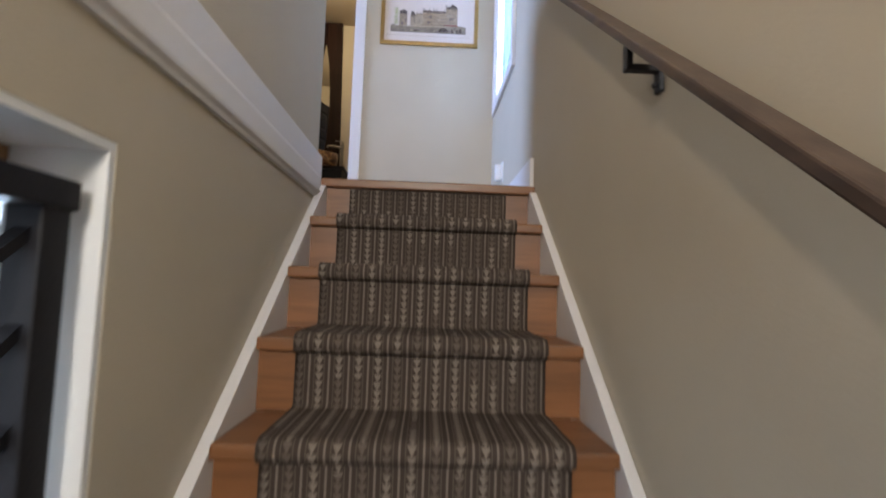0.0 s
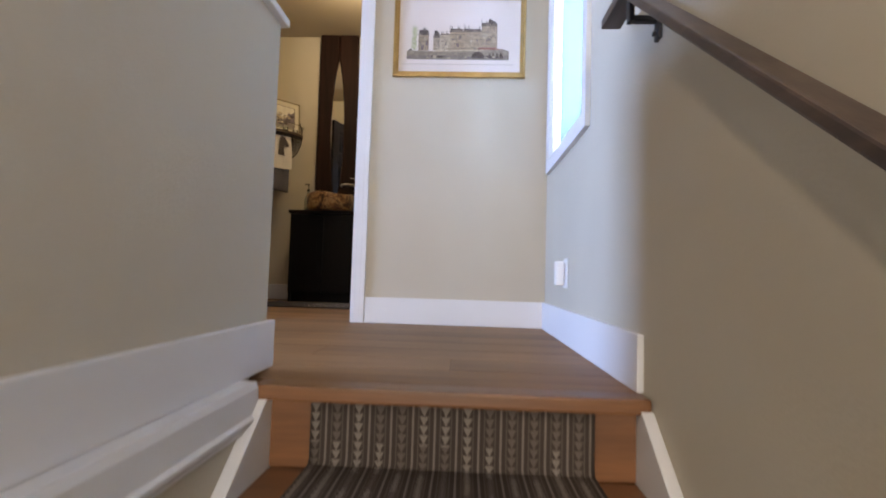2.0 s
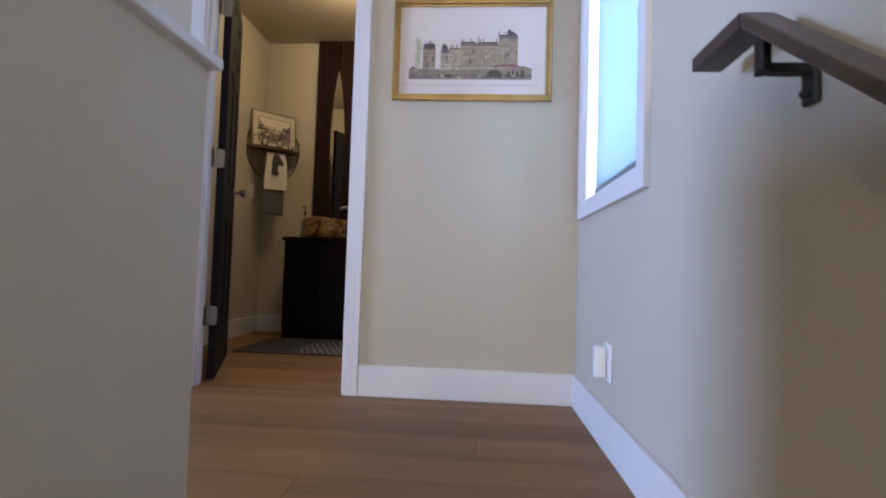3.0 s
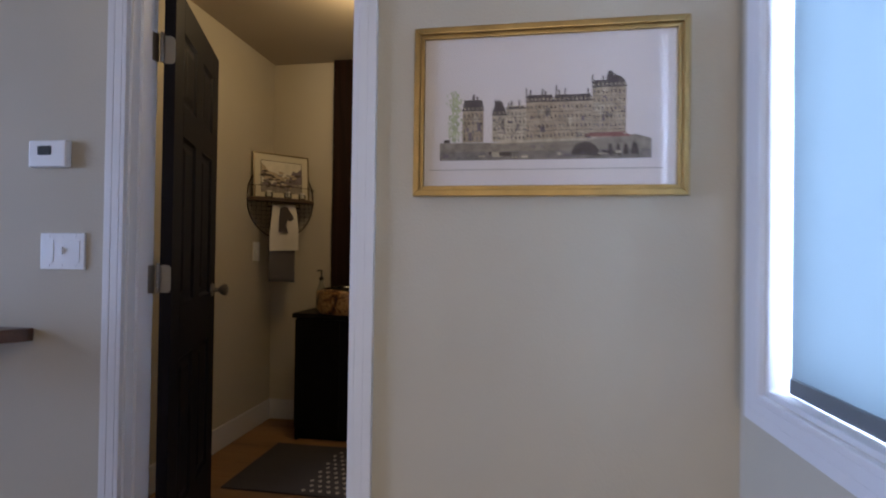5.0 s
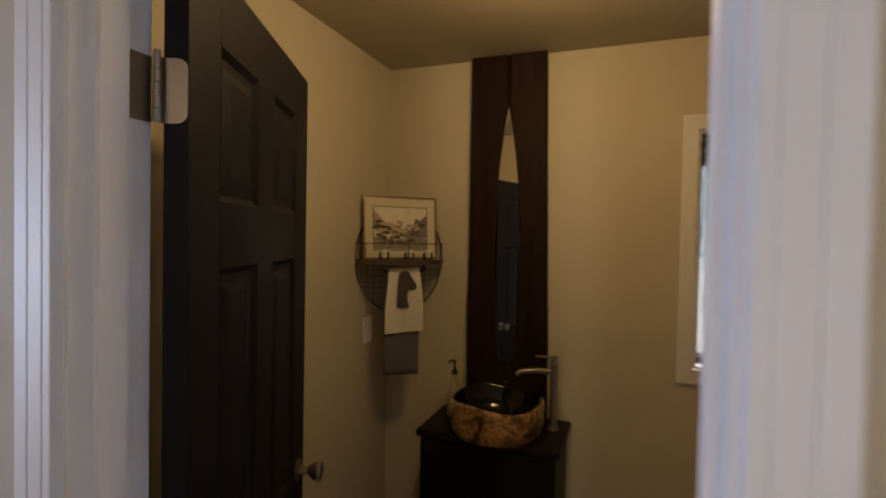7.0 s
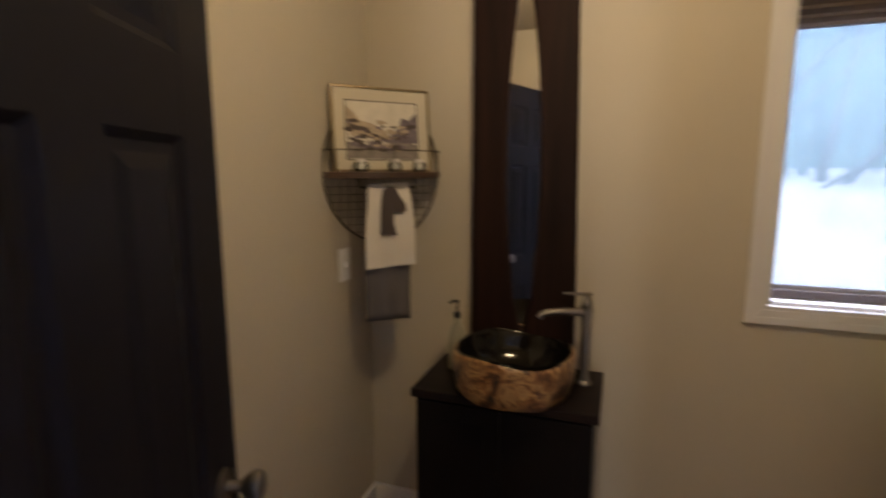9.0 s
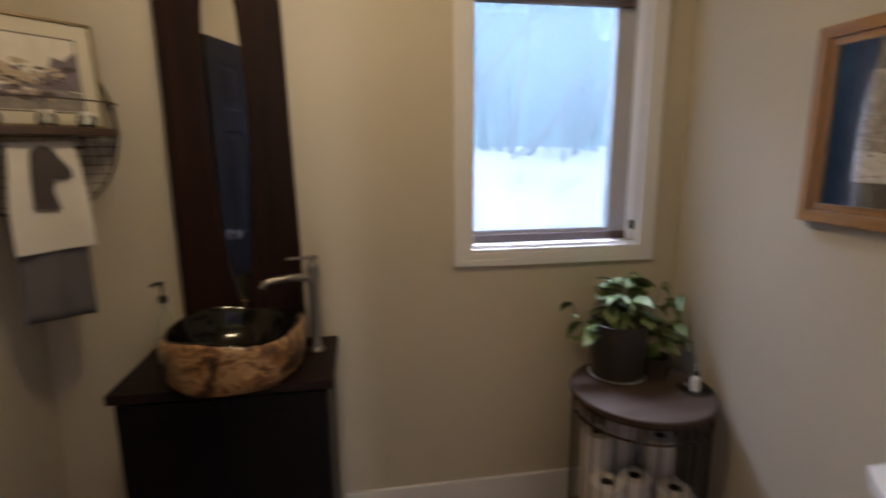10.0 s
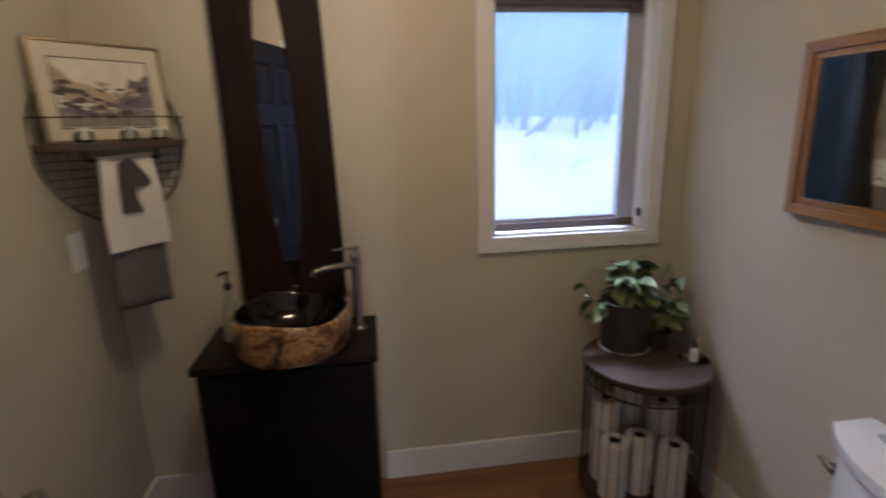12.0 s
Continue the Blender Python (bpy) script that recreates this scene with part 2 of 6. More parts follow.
WALL = paint("wall_paint", (0.50, 0.448, 0.358), 0.7, 0.03, 0.35, 160, spec=0.3)
CEIL = paint("ceiling_paint", (0.43, 0.37, 0.29), 0.85, 0.02, 0.3, 140, spec=0.2)
WHITE = paint("white_trim_paint", (0.68, 0.67, 0.68), 0.5, 0.02, 0.08, 90)
WHITE_DULL = paint("white_plain_wall", (0.72, 0.74, 0.76), 0.6, 0.02, 0.2, 150)
OAK = wood("oak_plank", (0.190, 0.098, 0.043), (0.305, 0.165, 0.074), 0, 0.5, 2.6, 0.0, 0.14, True)
TREAD = wood("stained_tread", (0.155, 0.063, 0.022), (0.245, 0.102, 0.036), 0, 0.4, 6.0, 0.1, 0.08)
RAILWOOD = wood("handrail_wood", (0.050, 0.034, 0.028), (0.095, 0.066, 0.052), 1, 0.42, 8.0, 0.1, 0.05)
RAILWOOD.node_tree.nodes["Principled BSDF"].inputs["Specular IOR Level"].default_value = 0.2
WALNUT = wood("walnut_slab", (0.05, 0.022, 0.014), (0.13, 0.06, 0.035), 0, 0.35, 6.0, 0.2, 0.05)
PLANKDARK = wood("dark_mirror_plank", (0.009, 0.0036, 0.0025), (0.025, 0.0095, 0.0068), 2, 0.6, 7.0, 0.0, 0.02)
PLANKDARK.node_tree.nodes["Principled BSDF"].inputs["Specular IOR Level"].default_value = 0.15
OAK.node_tree.nodes["Principled BSDF"].inputs["Specular IOR Level"].default_value = 0.25
BLACKWOOD = paint("black_cabinet_lacquer", (0.005, 0.004, 0.005), 0.45, 0.15, 0.1, 60, spec=0.2)
TOPWOOD = wood("cabinet_top", (0.006, 0.004, 0.005), (0.016, 0.009, 0.009), 0, 0.5, 8.0, 0.0, 0.02)
TOPWOOD.node_tree.nodes["Principled BSDF"].inputs["Specular IOR Level"].default_value = 0.2
DOORPAINT = paint("charcoal_door_paint", (0.0075, 0.0065, 0.010), 0.55, 0.08, 0.1, 70, spec=0.14)
BLACKIRON = paint("black_iron", (0.010, 0.010, 0.014), 0.5, 0.15, 0.3, 120, 0.3)
NICKEL = paint("brushed_nickel", (0.28, 0.26, 0.24), 0.36, 0.04, 0.05, 300, 1.0)
CHROME = paint("chrome", (0.62, 0.60, 0.58), 0.12, 0.02, 0.0, 10, 1.0)
GOLD = paint("gold_leaf_frame", (0.42, 0.28, 0.11), 0.38, 0.16, 0.3, 110, 0.85, 14.0)
PAPER = paint("mat_paper", (0.73, 0.68, 0.67), 0.8, 0.015, 0.1, 300)
HONEY = wood("honey_oak_frame", (0.20, 0.092, 0.018), (0.36, 0.185, 0.042), 1, 0.35, 9.0, 0.2, 0.03)
HONEY_UP = wood("honey_oak_upright", (0.20, 0.092, 0.018), (0.36, 0.185, 0.042), 2, 0.35, 9.0, 0.2, 0.03)
MATBLACK = paint("black_mat_board", (0.016, 0.018, 0.036), 0.75, 0.1, 0.1, 200)
GLASS = pane_material("clear_pane", (1, 1, 1), 1.5)
MIRROR = paint("mirror_silver", (0.85, 0.86, 0.88), 0.015, 0.0, 0.0, 10, 1.0)
PORCELAIN = paint("white_porcelain", (0.72, 0.70, 0.66), 0.12, 0.01, 0.0, 10, coat=0.4)
PLASTIC = paint("white_plastic", (0.76, 0.76, 0.77), 0.35, 0.01, 0.0, 10)
DISPLAY = paint("dark_display", (0.05, 0.055, 0.055), 0.2, 0.02, 0.0, 10)
RUNNER = runner_material()
PETRIFIED = mottled("petrified_wood", [(0.018, 0.009, 0.008), (0.085, 0.036, 0.016), (0.22, 0.105, 0.036), (0.42, 0.26, 0.11), (0.14, 0.062, 0.024), (0.022, 0.012, 0.011)], 9.5, 0.38, 0.9, (1, 1, 0.8), 0.3, 1.3)
crack_lines(PETRIFIED, 10.0)
SINKBLACK = paint("polished_black_stone", (0.006, 0.005, 0.005), 0.09, 0.2, 0.0, 10, spec=0.4)
TOWELWHITE = fabric("white_towel", (0.66, 0.62, 0.56))
TOWELGREY = fabric("grey_towel", (0.13, 0.12, 0.125))
PRINTGREY = fabric("dark_printed_patch", (0.075, 0.062, 0.06))
WIRE = paint("dark_wire", (0.045, 0.03, 0.022), 0.5, 0.2, 0.2, 200, 0.6)
SHELFWOOD = wood("shelf_board", (0.05, 0.028, 0.018), (0.11, 0.065, 0.04), 0, 0.5, 9.0)
TABLEWOOD = wood("table_top_board", (0.042, 0.026, 0.018), (0.078, 0.052, 0.038), 0, 0.6, 5.0, 0.0, 0.03)
TABLEWOOD.node_tree.nodes["Principled BSDF"].inputs["Specular IOR Level"].default_value = 0.2
ROLLPAPER = paint("tissue_paper", (0.60, 0.56, 0.54), 0.95, 0.03, 0.5, 300)
CARD = paint("brown_card", (0.035, 0.024, 0.018), 0.9)
POTMETAL = paint("dark_pot_glaze", (0.045, 0.038, 0.035), 0.35, 0.2, 0.3, 60, 0.2)
SOIL = paint("soil", (0.02, 0.014, 0.01), 1.0, 0.3, 0.8, 120)
STEM = paint("stem", (0.10, 0.11, 0.04), 0.6)
LEAF = mottled("pothos_leaf", [(0.042, 0.072, 0.017), (0.095, 0.135, 0.034), (0.22, 0.26, 0.11)], 22.0, 0.55, 0.2)
SNOW = paint("snow", (0.80, 0.87, 0.92), 0.9, 0.05, 0.5, 9, blotch=0.4)
# both bark tones are shifted towards the backdrop's blue to paint in haze
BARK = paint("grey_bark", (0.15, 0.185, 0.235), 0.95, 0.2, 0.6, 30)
HAZEBARK = paint("hazy_bark", (0.115, 0.185, 0.225), 0.95, 0.25, 0.4, 20)
# far hills: the blue-grey of distance haze is painted into the colour
HAZEWOODS = mottled("hazy_woods_tone", [(0.105, 0.185, 0.225), (0.15, 0.24, 0.285), (0.23, 0.335, 0.38)], 0.25, 1.0, 0.0, (3, 1, 0.5))
BLINDBROWN = shade_material("woven_shade", (0.22, 0.18, 0.16), 0.05)
SUNSCREEN = shade_material("sun_screen", (0.20, 0.235, 0.25), 0.045)
SCREENMESH = shade_material("insect_mesh", (0.24, 0.33, 0.38), 0.60)
SASHBROWN = paint("brown_sash", (0.10, 0.075, 0.07), 0.5)
BARGREY = paint("shade_bar", (0.13, 0.15, 0.165), 0.5)
SASHGREY = paint("grey_sash", (0.42, 0.42, 0.47), 0.5)
VINYL = paint("white_vinyl", (0.8, 0.8, 0.82), 0.3, 0.01, 0.0, 10)
RUGDARK = fabric("dark_bath_rug", (0.06, 0.055, 0.06), weave=500)
RUGPALE = fabric("rug_pattern_yarn", (0.38, 0.35, 0.31), weave=500)
CUTGLASS = shade_material("cut_glass", (0.55, 0.57, 0.54), 0.70)
DULLGLASS = pane_material("dull_pane", (1, 1, 1), 1.12)
BOTTLEGLASS = pane_material("bottle_glass", (0.93, 0.95, 0.92), 1.4)
HAZEGLASS = shade_material("hazy_bottle", (0.66, 0.66, 0.56), 0.58)
SOAP = paint("yellow_soap", (0.42, 0.37, 0.25), 0.3, 0.02, 0.0)
BLACKPLASTIC = paint("black_plastic", (0.015, 0.015, 0.015), 0.35, 0.0, 0.0)
YELLOWBOX = paint("yellow_card", (0.55, 0.30, 0.06), 0.7, 0.15)
DARKBOX = paint("dark_matchbox_card", (0.035, 0.022, 0.03), 0.6, 0.1)
INKS = {k: paint("ink_" + k, c, 0.85, 0.25, 0.0, 10, blotch=60.0) for k, c in {
    "stone": (0.41, 0.33, 0.24), "pale": (0.49, 0.42, 0.32), "roof": (0.10, 0.082, 0.085), "dark": (0.075, 0.058, 0.052), "wash": (0.22, 0.195, 0.175), "quay": (0.27, 0.235, 0.19),
    "tree": (0.42, 0.46, 0.29), "red": (0.26, 0.11, 0.10), "snow": (0.84, 0.82, 0.90), "trunk": (0.05, 0.036, 0.038), "mauve": (0.16, 0.13, 0.15)}.items()}


# ---- mesh helpers ----
HOME = {}


def box(bm, x0, x1, y0, y1, z0, z1):
    v = [bm.verts.new((x, y, z)) for z in (z0, z1) for x, y in ((x0, y0), (x1, y0), (x1, y1), (x0, y1))]
    for f in ((3, 2, 1, 0), (4, 5, 6, 7), (0, 1, 5, 4), (1, 2, 6, 5), (2, 3, 7, 6), (3, 0, 4, 7)):
        bm.faces.new([v[i] for i in f])
    return bm


def B(*a, bevel=0.0):
    """A bmesh of one or more boxes; their edges are rounded by bevel."""
    bm = bmesh.new()
    for r in (a if isinstance(a[0], (tuple, list)) else (a,)):
        box(bm, *r)
    if bevel:
        bmesh.ops.bevel(bm, geom=bm.edges[:], offset=bevel, segments=2, affect="EDGES", profile=0.6)
    return bm


def prism(pts, axis, a, b, bevel=0.0):
    """A polygon drawn in the two other axes, pushed along axis from a to b."""
    bm = bmesh.new()

    def P(p, t):
        q = list(p)
        q.insert(axis, t)
        return q
    lo, hi = [bm.verts.new(P(p, a)) for p in pts], [bm.verts.new(P(p, b)) for p in pts]
    bm.faces.new(lo)
    bm.faces.new(list(reversed(hi)))
    for i in range(len(pts)):
        j = (i + 1) % len(pts)
        bm.faces.new([lo[j], lo[i], hi[i], hi[j]])
    bmesh.ops.recalc_face_normals(bm, faces=bm.faces[:])
    if bevel:
        bmesh.ops.bevel(bm, geom=bm.edges[:], offset=bevel, segments=2, affect="EDGES", profile=0.6)
    return bm


def lathe(profile, c=(0, 0, 0), seg=32, wobble=None, bm=None):
    """Turned about z: profile is (r, z) from bottom to top. wobble(angle, i) scales the radius."""
    bm = bm or bmesh.new()
    rings = []
    for i, (r, z) in enumerate(profile):
        if r < 1e-6:
            rings.append([bm.verts.new((c[0], c[1], c[2] + z))])
        else:
            ring = []
            for k in range(seg):
                a = 2 * math.pi * k / seg
                w = wobble(a, i) if wobble else 1
                ring.append(bm.verts.new((c[0] + r * w * math.cos(a), c[1] + r * w * math.sin(a), c[2] + z)))
            rings.append(ring)
    for p, q in zip(rings, rings[1:]):
        for k in range(seg):
            j = (k + 1) % seg
            if len(p) == 1 and len(q) > 1:
                bm.faces.new([p[0], q[j], q[k]])
            elif len(q) == 1 and len(p) > 1:
                bm.faces.new([p[k], p[j], q[0]])
            elif len(p) > 1:
                bm.faces.new([p[k], p[j], q[j], q[k]])
    bmesh.ops.recalc_face_normals(bm, faces=bm.faces[:])
    return bm


def tube(bm, pts, radii, seg=8, closed=False):
    """A round bar through the points."""
    pts = [Vector(p) for p in pts]
    if not isinstance(radii, (list, tuple)):
        radii = [radii] * len(pts)
    rings, side = [], None
    for i, p in enumerate(pts):
        if closed:
            d = pts[(i + 1) % len(pts)] - pts[i - 1]
        else:
            d = pts[min(i + 1, len(pts) - 1)] - pts[max(i - 1, 0)]
        d.normalize()
        if side is None:
            side = d.orthogonal().normalized()
        side = (side - d * side.dot(d))
        side = side.normalized() if side.length > 1e-5 else d.orthogonal().normalized()
        up = d.cross(side)
        rings.append([bm.verts.new(p + radii[i] * (math.cos(2 * math.pi * k / seg) * side + math.sin(2 * math.pi * k / seg) * up)) for k in range(seg)])
    n = len(rings)
    for i in range(n if closed else n - 1):
        p, q = rings[i], rings[(i + 1) % n]
        for k in range(seg):
            j = (k + 1) % seg
            bm.faces.new([p[k], p[j], q[j], q[k]])
    if not closed:
        bm.faces.new(list(reversed(rings[0])))
        bm.faces.new(rings[-1])
    return bm


def finish(name, bm, mat, smooth=False):
    me = bpy.data.meshes.new(name)
    bm.normal_update()
    bm.to_mesh(me)
    bm.free()
    me.materials.append(mat)
    if smooth:
        me.shade_smooth()
        try:
            me.set_sharp_from_angle(angle=radians(40))
        except AttributeError:
            pass
    return me


def solid(name, bm, mat, label="", category="", kind="", group="", smooth=False, m=None):
    """A top-level object of one mesh."""
    ob = new(name, finish(name, bm, mat, smooth))
    if m is not None:
        ob.matrix_basis = m
    HOME[ob] = m if m is not None else Matrix()
    return tagged(ob, label, category, group, kind)


def thing(name, base, label, category, group="", kind="", turn=0.0):
    """A top-level Empty at the thing's base."""
    ob = new(name)
    ob.empty_display_size = 0.05
    m = pose(*base, 0, 0, turn)
    ob.matrix_basis = m
    HOME[ob] = m
    return tagged(ob, label, category, group, kind)


def part(name, bm, material_, parent, label="", smooth=False, local=False):
    """One mesh under a thing or a part. Its bmesh is in world metres, or, with local, in the thing's own."""
    if not local:
        bmesh.ops.transform(bm, matrix=HOME[parent].inverted(), verts=bm.verts[:])
    ob = new(name, finish(name, bm, material_, smooth))
    ob.parent = parent
    HOME[ob] = HOME[parent]
    return tagged(ob, label)


def struct(name, bm, mat, label="", category="", smooth=False):
    return solid(name, bm, mat, label, category, "structure", smooth=smooth)


def frame_of_four(parent, name, axis, plane0, plane1, a0, a1, z0, z1, w, mat, bevel=0.004, label=""):
    """Four mitred bars round an upright rectangle; axis is the one that the rectangle faces (0: x, 1: y). w is the bars' width."""
    for i, pts in enumerate(([(a0, z0), (a0 + w, z0 + w), (a0 + w, z1 - w), (a0, z1)], [(a1, z0), (a1, z1), (a1 - w, z1 - w), (a1 - w, z0 + w)],
                [(a0, z0), (a1, z0), (a1 - w, z0 + w), (a0 + w, z0 + w)], [(a0, z1), (a0 + w, z1 - w), (a1 - w, z1 - w), (a1, z1)])):
        part(name, prism(pts, axis, plane0, plane1, bevel), HONEY_UP if mat == HONEY and i < 2 else mat, parent, label)
        label = ""


# ---- large structure ----
R, RUN, NOSE = 0.187, 0.2435, 2.15          # rise, going, landing edge
XL, XR = -0.42, 0.48                        # faces of the stair walls
XU, XF = -0.447, -0.402                     # the half wall steps back above the moulding
WY, BY, WX = 3.66, 5.62, -1.80              # hall face of the bath wall, bath's far wall, bath's side wall
CZ, LOW = 2.48, -14 * R                     # ceiling, lower floor
DX0, DX1, DZ = -1.240, -0.52, 2.045         # door opening

w1y0, w1y1, w1z0, w1z1 = 2.82, 3.53, 0.855, 2.12
struct("wall_east", B((XR, XR + .17, -2.4, w1y0, LOW, CZ), (XR, XR + .17, w1y1, BY, LOW, CZ), (XR, XR + .17, w1y0, w1y1, LOW, w1z0), (XR, XR + .17, w1y0, w1y1, w1z1, CZ)), WALL,
       "greige painted plaster wall along the stairs and bath", "wall")
w2x0, w2x1, w2z0, w2z1 = -0.352, 0.310, 1.080, 2.09
struct("wall_north", B((WX - .12, w2x0, BY, BY + .17, -.3, CZ), (w2x1, XR + .17, BY, BY + .17, -.3, CZ), (w2x0, w2x1, BY, BY + .17, -.3, w2z0), (w2x0, w2x1, BY, BY + .17, w2z1, CZ)), WALL,
       "greige painted bathroom wall with a window", "wall")
struct("wall_bath_side", B(WX - .12, WX, WY + .098, BY, -.3, CZ), WALL, "greige painted bathroom side wall", "wall")
struct("wall_hall", B((-5.2, DX0, WY, WY + .098, -.3, CZ), (DX1, XR, WY, WY + .098, -.3, CZ), (DX0, DX1, WY, WY + .098, DZ, CZ)), WALL, "greige painted hall wall with a doorway", "wall")
OY, CAPZ = 0.862, 0.912
struct("wall_stair", B(XL - .12, XU, -1.5, 2.315, -.03, CAPZ), WALL, "greige painted half wall beside the stairs", "wall")
struct("wall_stair_lower", B((XL - .12, XF, OY, 2.19, LOW, -.03), (XL - .12, XF, -1.5, OY, -.236, -.03)), WALL, "greige painted wall below the moulding, open beside the lower room", "wall")
struct("wall_stair_south", B(XL - .12, XF, -2.4, -1.5, LOW, CZ), WALL, "greige painted wall at the stairs' foot", "wall")
struct("wall_stair_return", B((XL - .121, XF - .001, OY - .014, OY - .001, LOW, -.250), (XL - .121, XF - .001, -1.5, OY - .001, -.250, -.2365)), WHITE_DULL, "pale painted returns of the opening", "wall")
struct("wall_south", B((XL, XR, -2.52, -2.4, LOW, CZ),), WALL, "greige painted wall", "wall")
struct("wall_lounge_south", B((-5.2, -1.10, -1.62, -1.5, -.3, CZ), (-.80, XL - .12, -1.62, -1.5, -.3, CZ), (-1.10, -.80, -1.62, -1.5, -.3, 1.53), (-1.10, -.80, -1.62, -1.5, 1.85, CZ)), WALL,
       "greige painted lounge wall with a window", "wall")
struct("wall_lounge_west", B((-5.32, -5.2, -1.62, 1.1, -.3, CZ), (-5.32, -5.2, 2.9, WY + .11, -.3, CZ), (-5.32, -5.2, 1.1, 2.9, -.3, .4), (-5.32, -5.2, 1.1, 2.9, 2.3, CZ)), WALL,
       "greige painted lounge wall with a wide window", "wall")
struct("ceiling", B((-5.32, XR + .17, -2.52, BY + .17, CZ, CZ + .12)), CEIL, "flat painted ceiling, same tone as the walls", "ceiling")
struct("floor_lounge", B((-5.2, -2.0, -1.5, WY, -.28, 0), (-2.0, XL - .12, -1.5, 1.5, -.28, 0)), OAK, "oak board floor of the lounge", "floor")
floor = struct("floor", B((-2.0, XL - .12, 1.5, WY, -.28, -.013), (XL - .12, XR, 2.315, WY, -.28, -.013), (XL - .12, XR, 2.2, 2.315, -.28, -.013), (WX, XR, WY, BY, -.28, -.013)), OAK,
               "wide oak plank floor in warm brown", "floor")
struct("ceiling_lower", B((-3.2, XL - .12, -1.5, 1.5, -.30, -.282)), WHITE_DULL, "white ceiling of the lower room", "ceiling")
struct("wall_lower", B((-3.32, -3.2, -1.5, 1.62, LOW, -.3), (-1.9, XL - .12, 1.5, 1.62, LOW, -.60), (-3.2, -1.9, 1.5, 1.62, LOW, -.3), (-.93, XL - .12, 1.5, 1.62, -.60, -.3),
                        (-3.2, XL - .12, -1.62, -1.5, LOW, -.3)), WHITE_DULL, "white painted walls of the lower room", "wall")
struct("floor_lower", B((-3.2, XR, -2.4, 1.5, LOW - .15, LOW)), TREAD, "wooden floor of the lower room", "floor")

# baseboards and trim
BB = 0.135


def baseboard(x0, x1, y0, y1):
    bm = B(x0, x1, y0, y1, 0.001, BB, bevel=0.003)
    struct("baseboard", bm, WHITE, "flat white painted baseboard", "baseboard")


baseboard(XR - .016, XR, 2.215, WY - .016)
baseboard(-0.458, XR, WY - .016, WY)
baseboard(-5.1, -1.301, WY - .016, WY)
baseboard(WX, -1.435, BY - .016, BY)
baseboard(-0.84, XR, BY - .016, BY)
baseboard(WX, WX + .016, WY + .13, BY - .016)
baseboard(XR - .016, XR, WY + .13, BY - .016)
baseboard(XL - .137, XL - .121, -1.4, 2.315)
struct("trim", B((XU, XU + .017, -1.5, 2.331, .010, .130), bevel=.003), WHITE, "white band board at landing height along the stair wall", "trim")
struct("trim", prism([(XF, -.088), (XF + .010, -.087), (XF + .013, -.078), (XF + .020, -.070), (XF + .021, -.062), (XF + .012, -.056), (XF + .010, -.004), (XF + .004, .0095), (XU, .0095), (XU, -.0295), (XF, -.0295)], 1, -1.5, 2.148), WHITE, "white moulding under the band board", "trim")
struct("trim", B((XL - .137, XU - .001, 2.315, 2.331, .001, .130), bevel=.003), WHITE, "white baseboard round the wall's end", "trim")
struct("trim", B((XL - .145, XU + .020, -1.5, 2.332, CAPZ, CAPZ + .021), bevel=.004), WHITE, "white painted cap of the half wall", "trim")


def casing(name, axis, face, out, a0, a1, z0, z1, w, sides="lrtb"):
    """Moulded casing round an opening: two flat steps and a rounded lip, mitred. It stands out by out from face."""
    t = thing(name, ((face, (a0 + a1) / 2, z0) if axis == 0 else ((a0 + a1) / 2, face, z0)),
              "white moulded casing with mitred corners", "trim", kind="structure")
    for lo, hi, d in ((0, w * .22, out * .92), (w * .22, w * .62, out * .96), (w * .62, w, out)):
        A0, A1, Z0, Z1 = a0 - hi, a1 + hi, z0 - hi, z1 + hi
        k = hi - lo
        lst = {"l": [(A0, Z0 if "b" in sides else z0), (A0 + k, Z0 + k if "b" in sides else z0), (A0 + k, Z1 - k), (A0, Z1)],
               "r": [(A1, Z0 if "b" in sides else z0), (A1, Z1), (A1 - k, Z1 - k), (A1 - k, Z0 + k if "b" in sides else z0)],
               "t": [(A0, Z1), (A0 + k, Z1 - k), (A1 - k, Z1 - k), (A1, Z1)], "b": [(A0, Z0), (A1, Z0), (A1 - k, Z0 + k), (A0 + k, Z0 + k)]}
        for s in sides:
            part("casing", prism(lst[s], axis, face, face + d, 0.0015), WHITE, t)
    return t


casing("door_casing", 1, WY, -.018, DX0 + .004, DX1 - .004, 0.001, DZ - .004, .064, "lrt")
casing("door_casing", 1, WY + .098, .018, DX0 + .004, DX1 - .004, 0.001, DZ - .004, .064, "lrt")
jamb = thing("door_jamb", (DX0, WY, 0), "white painted door lining with a stop", "door frame", kind="structure")
part("lining", B((DX0 - .001, DX0 + .012, WY - .001, WY + .099, 0, DZ)), WHITE, jamb)
part("lining", B((DX1 - .012, DX1 + .001, WY - .001, WY + .099, 0, DZ)), WHITE, jamb)
part("lining", B((DX0 + .012, DX1 - .012, WY - .001, WY + .099, DZ - .012, DZ + .001)), WHITE, jamb)
part("stop", B((DX0 + .012, DX0 + .022, WY + .03, WY + .068, 0, DZ - .012)), WHITE, jamb)
part("stop", B((DX1 - .022, DX1 - .012, WY + .03, WY + .068, 0, DZ - .012)), WHITE, jamb)

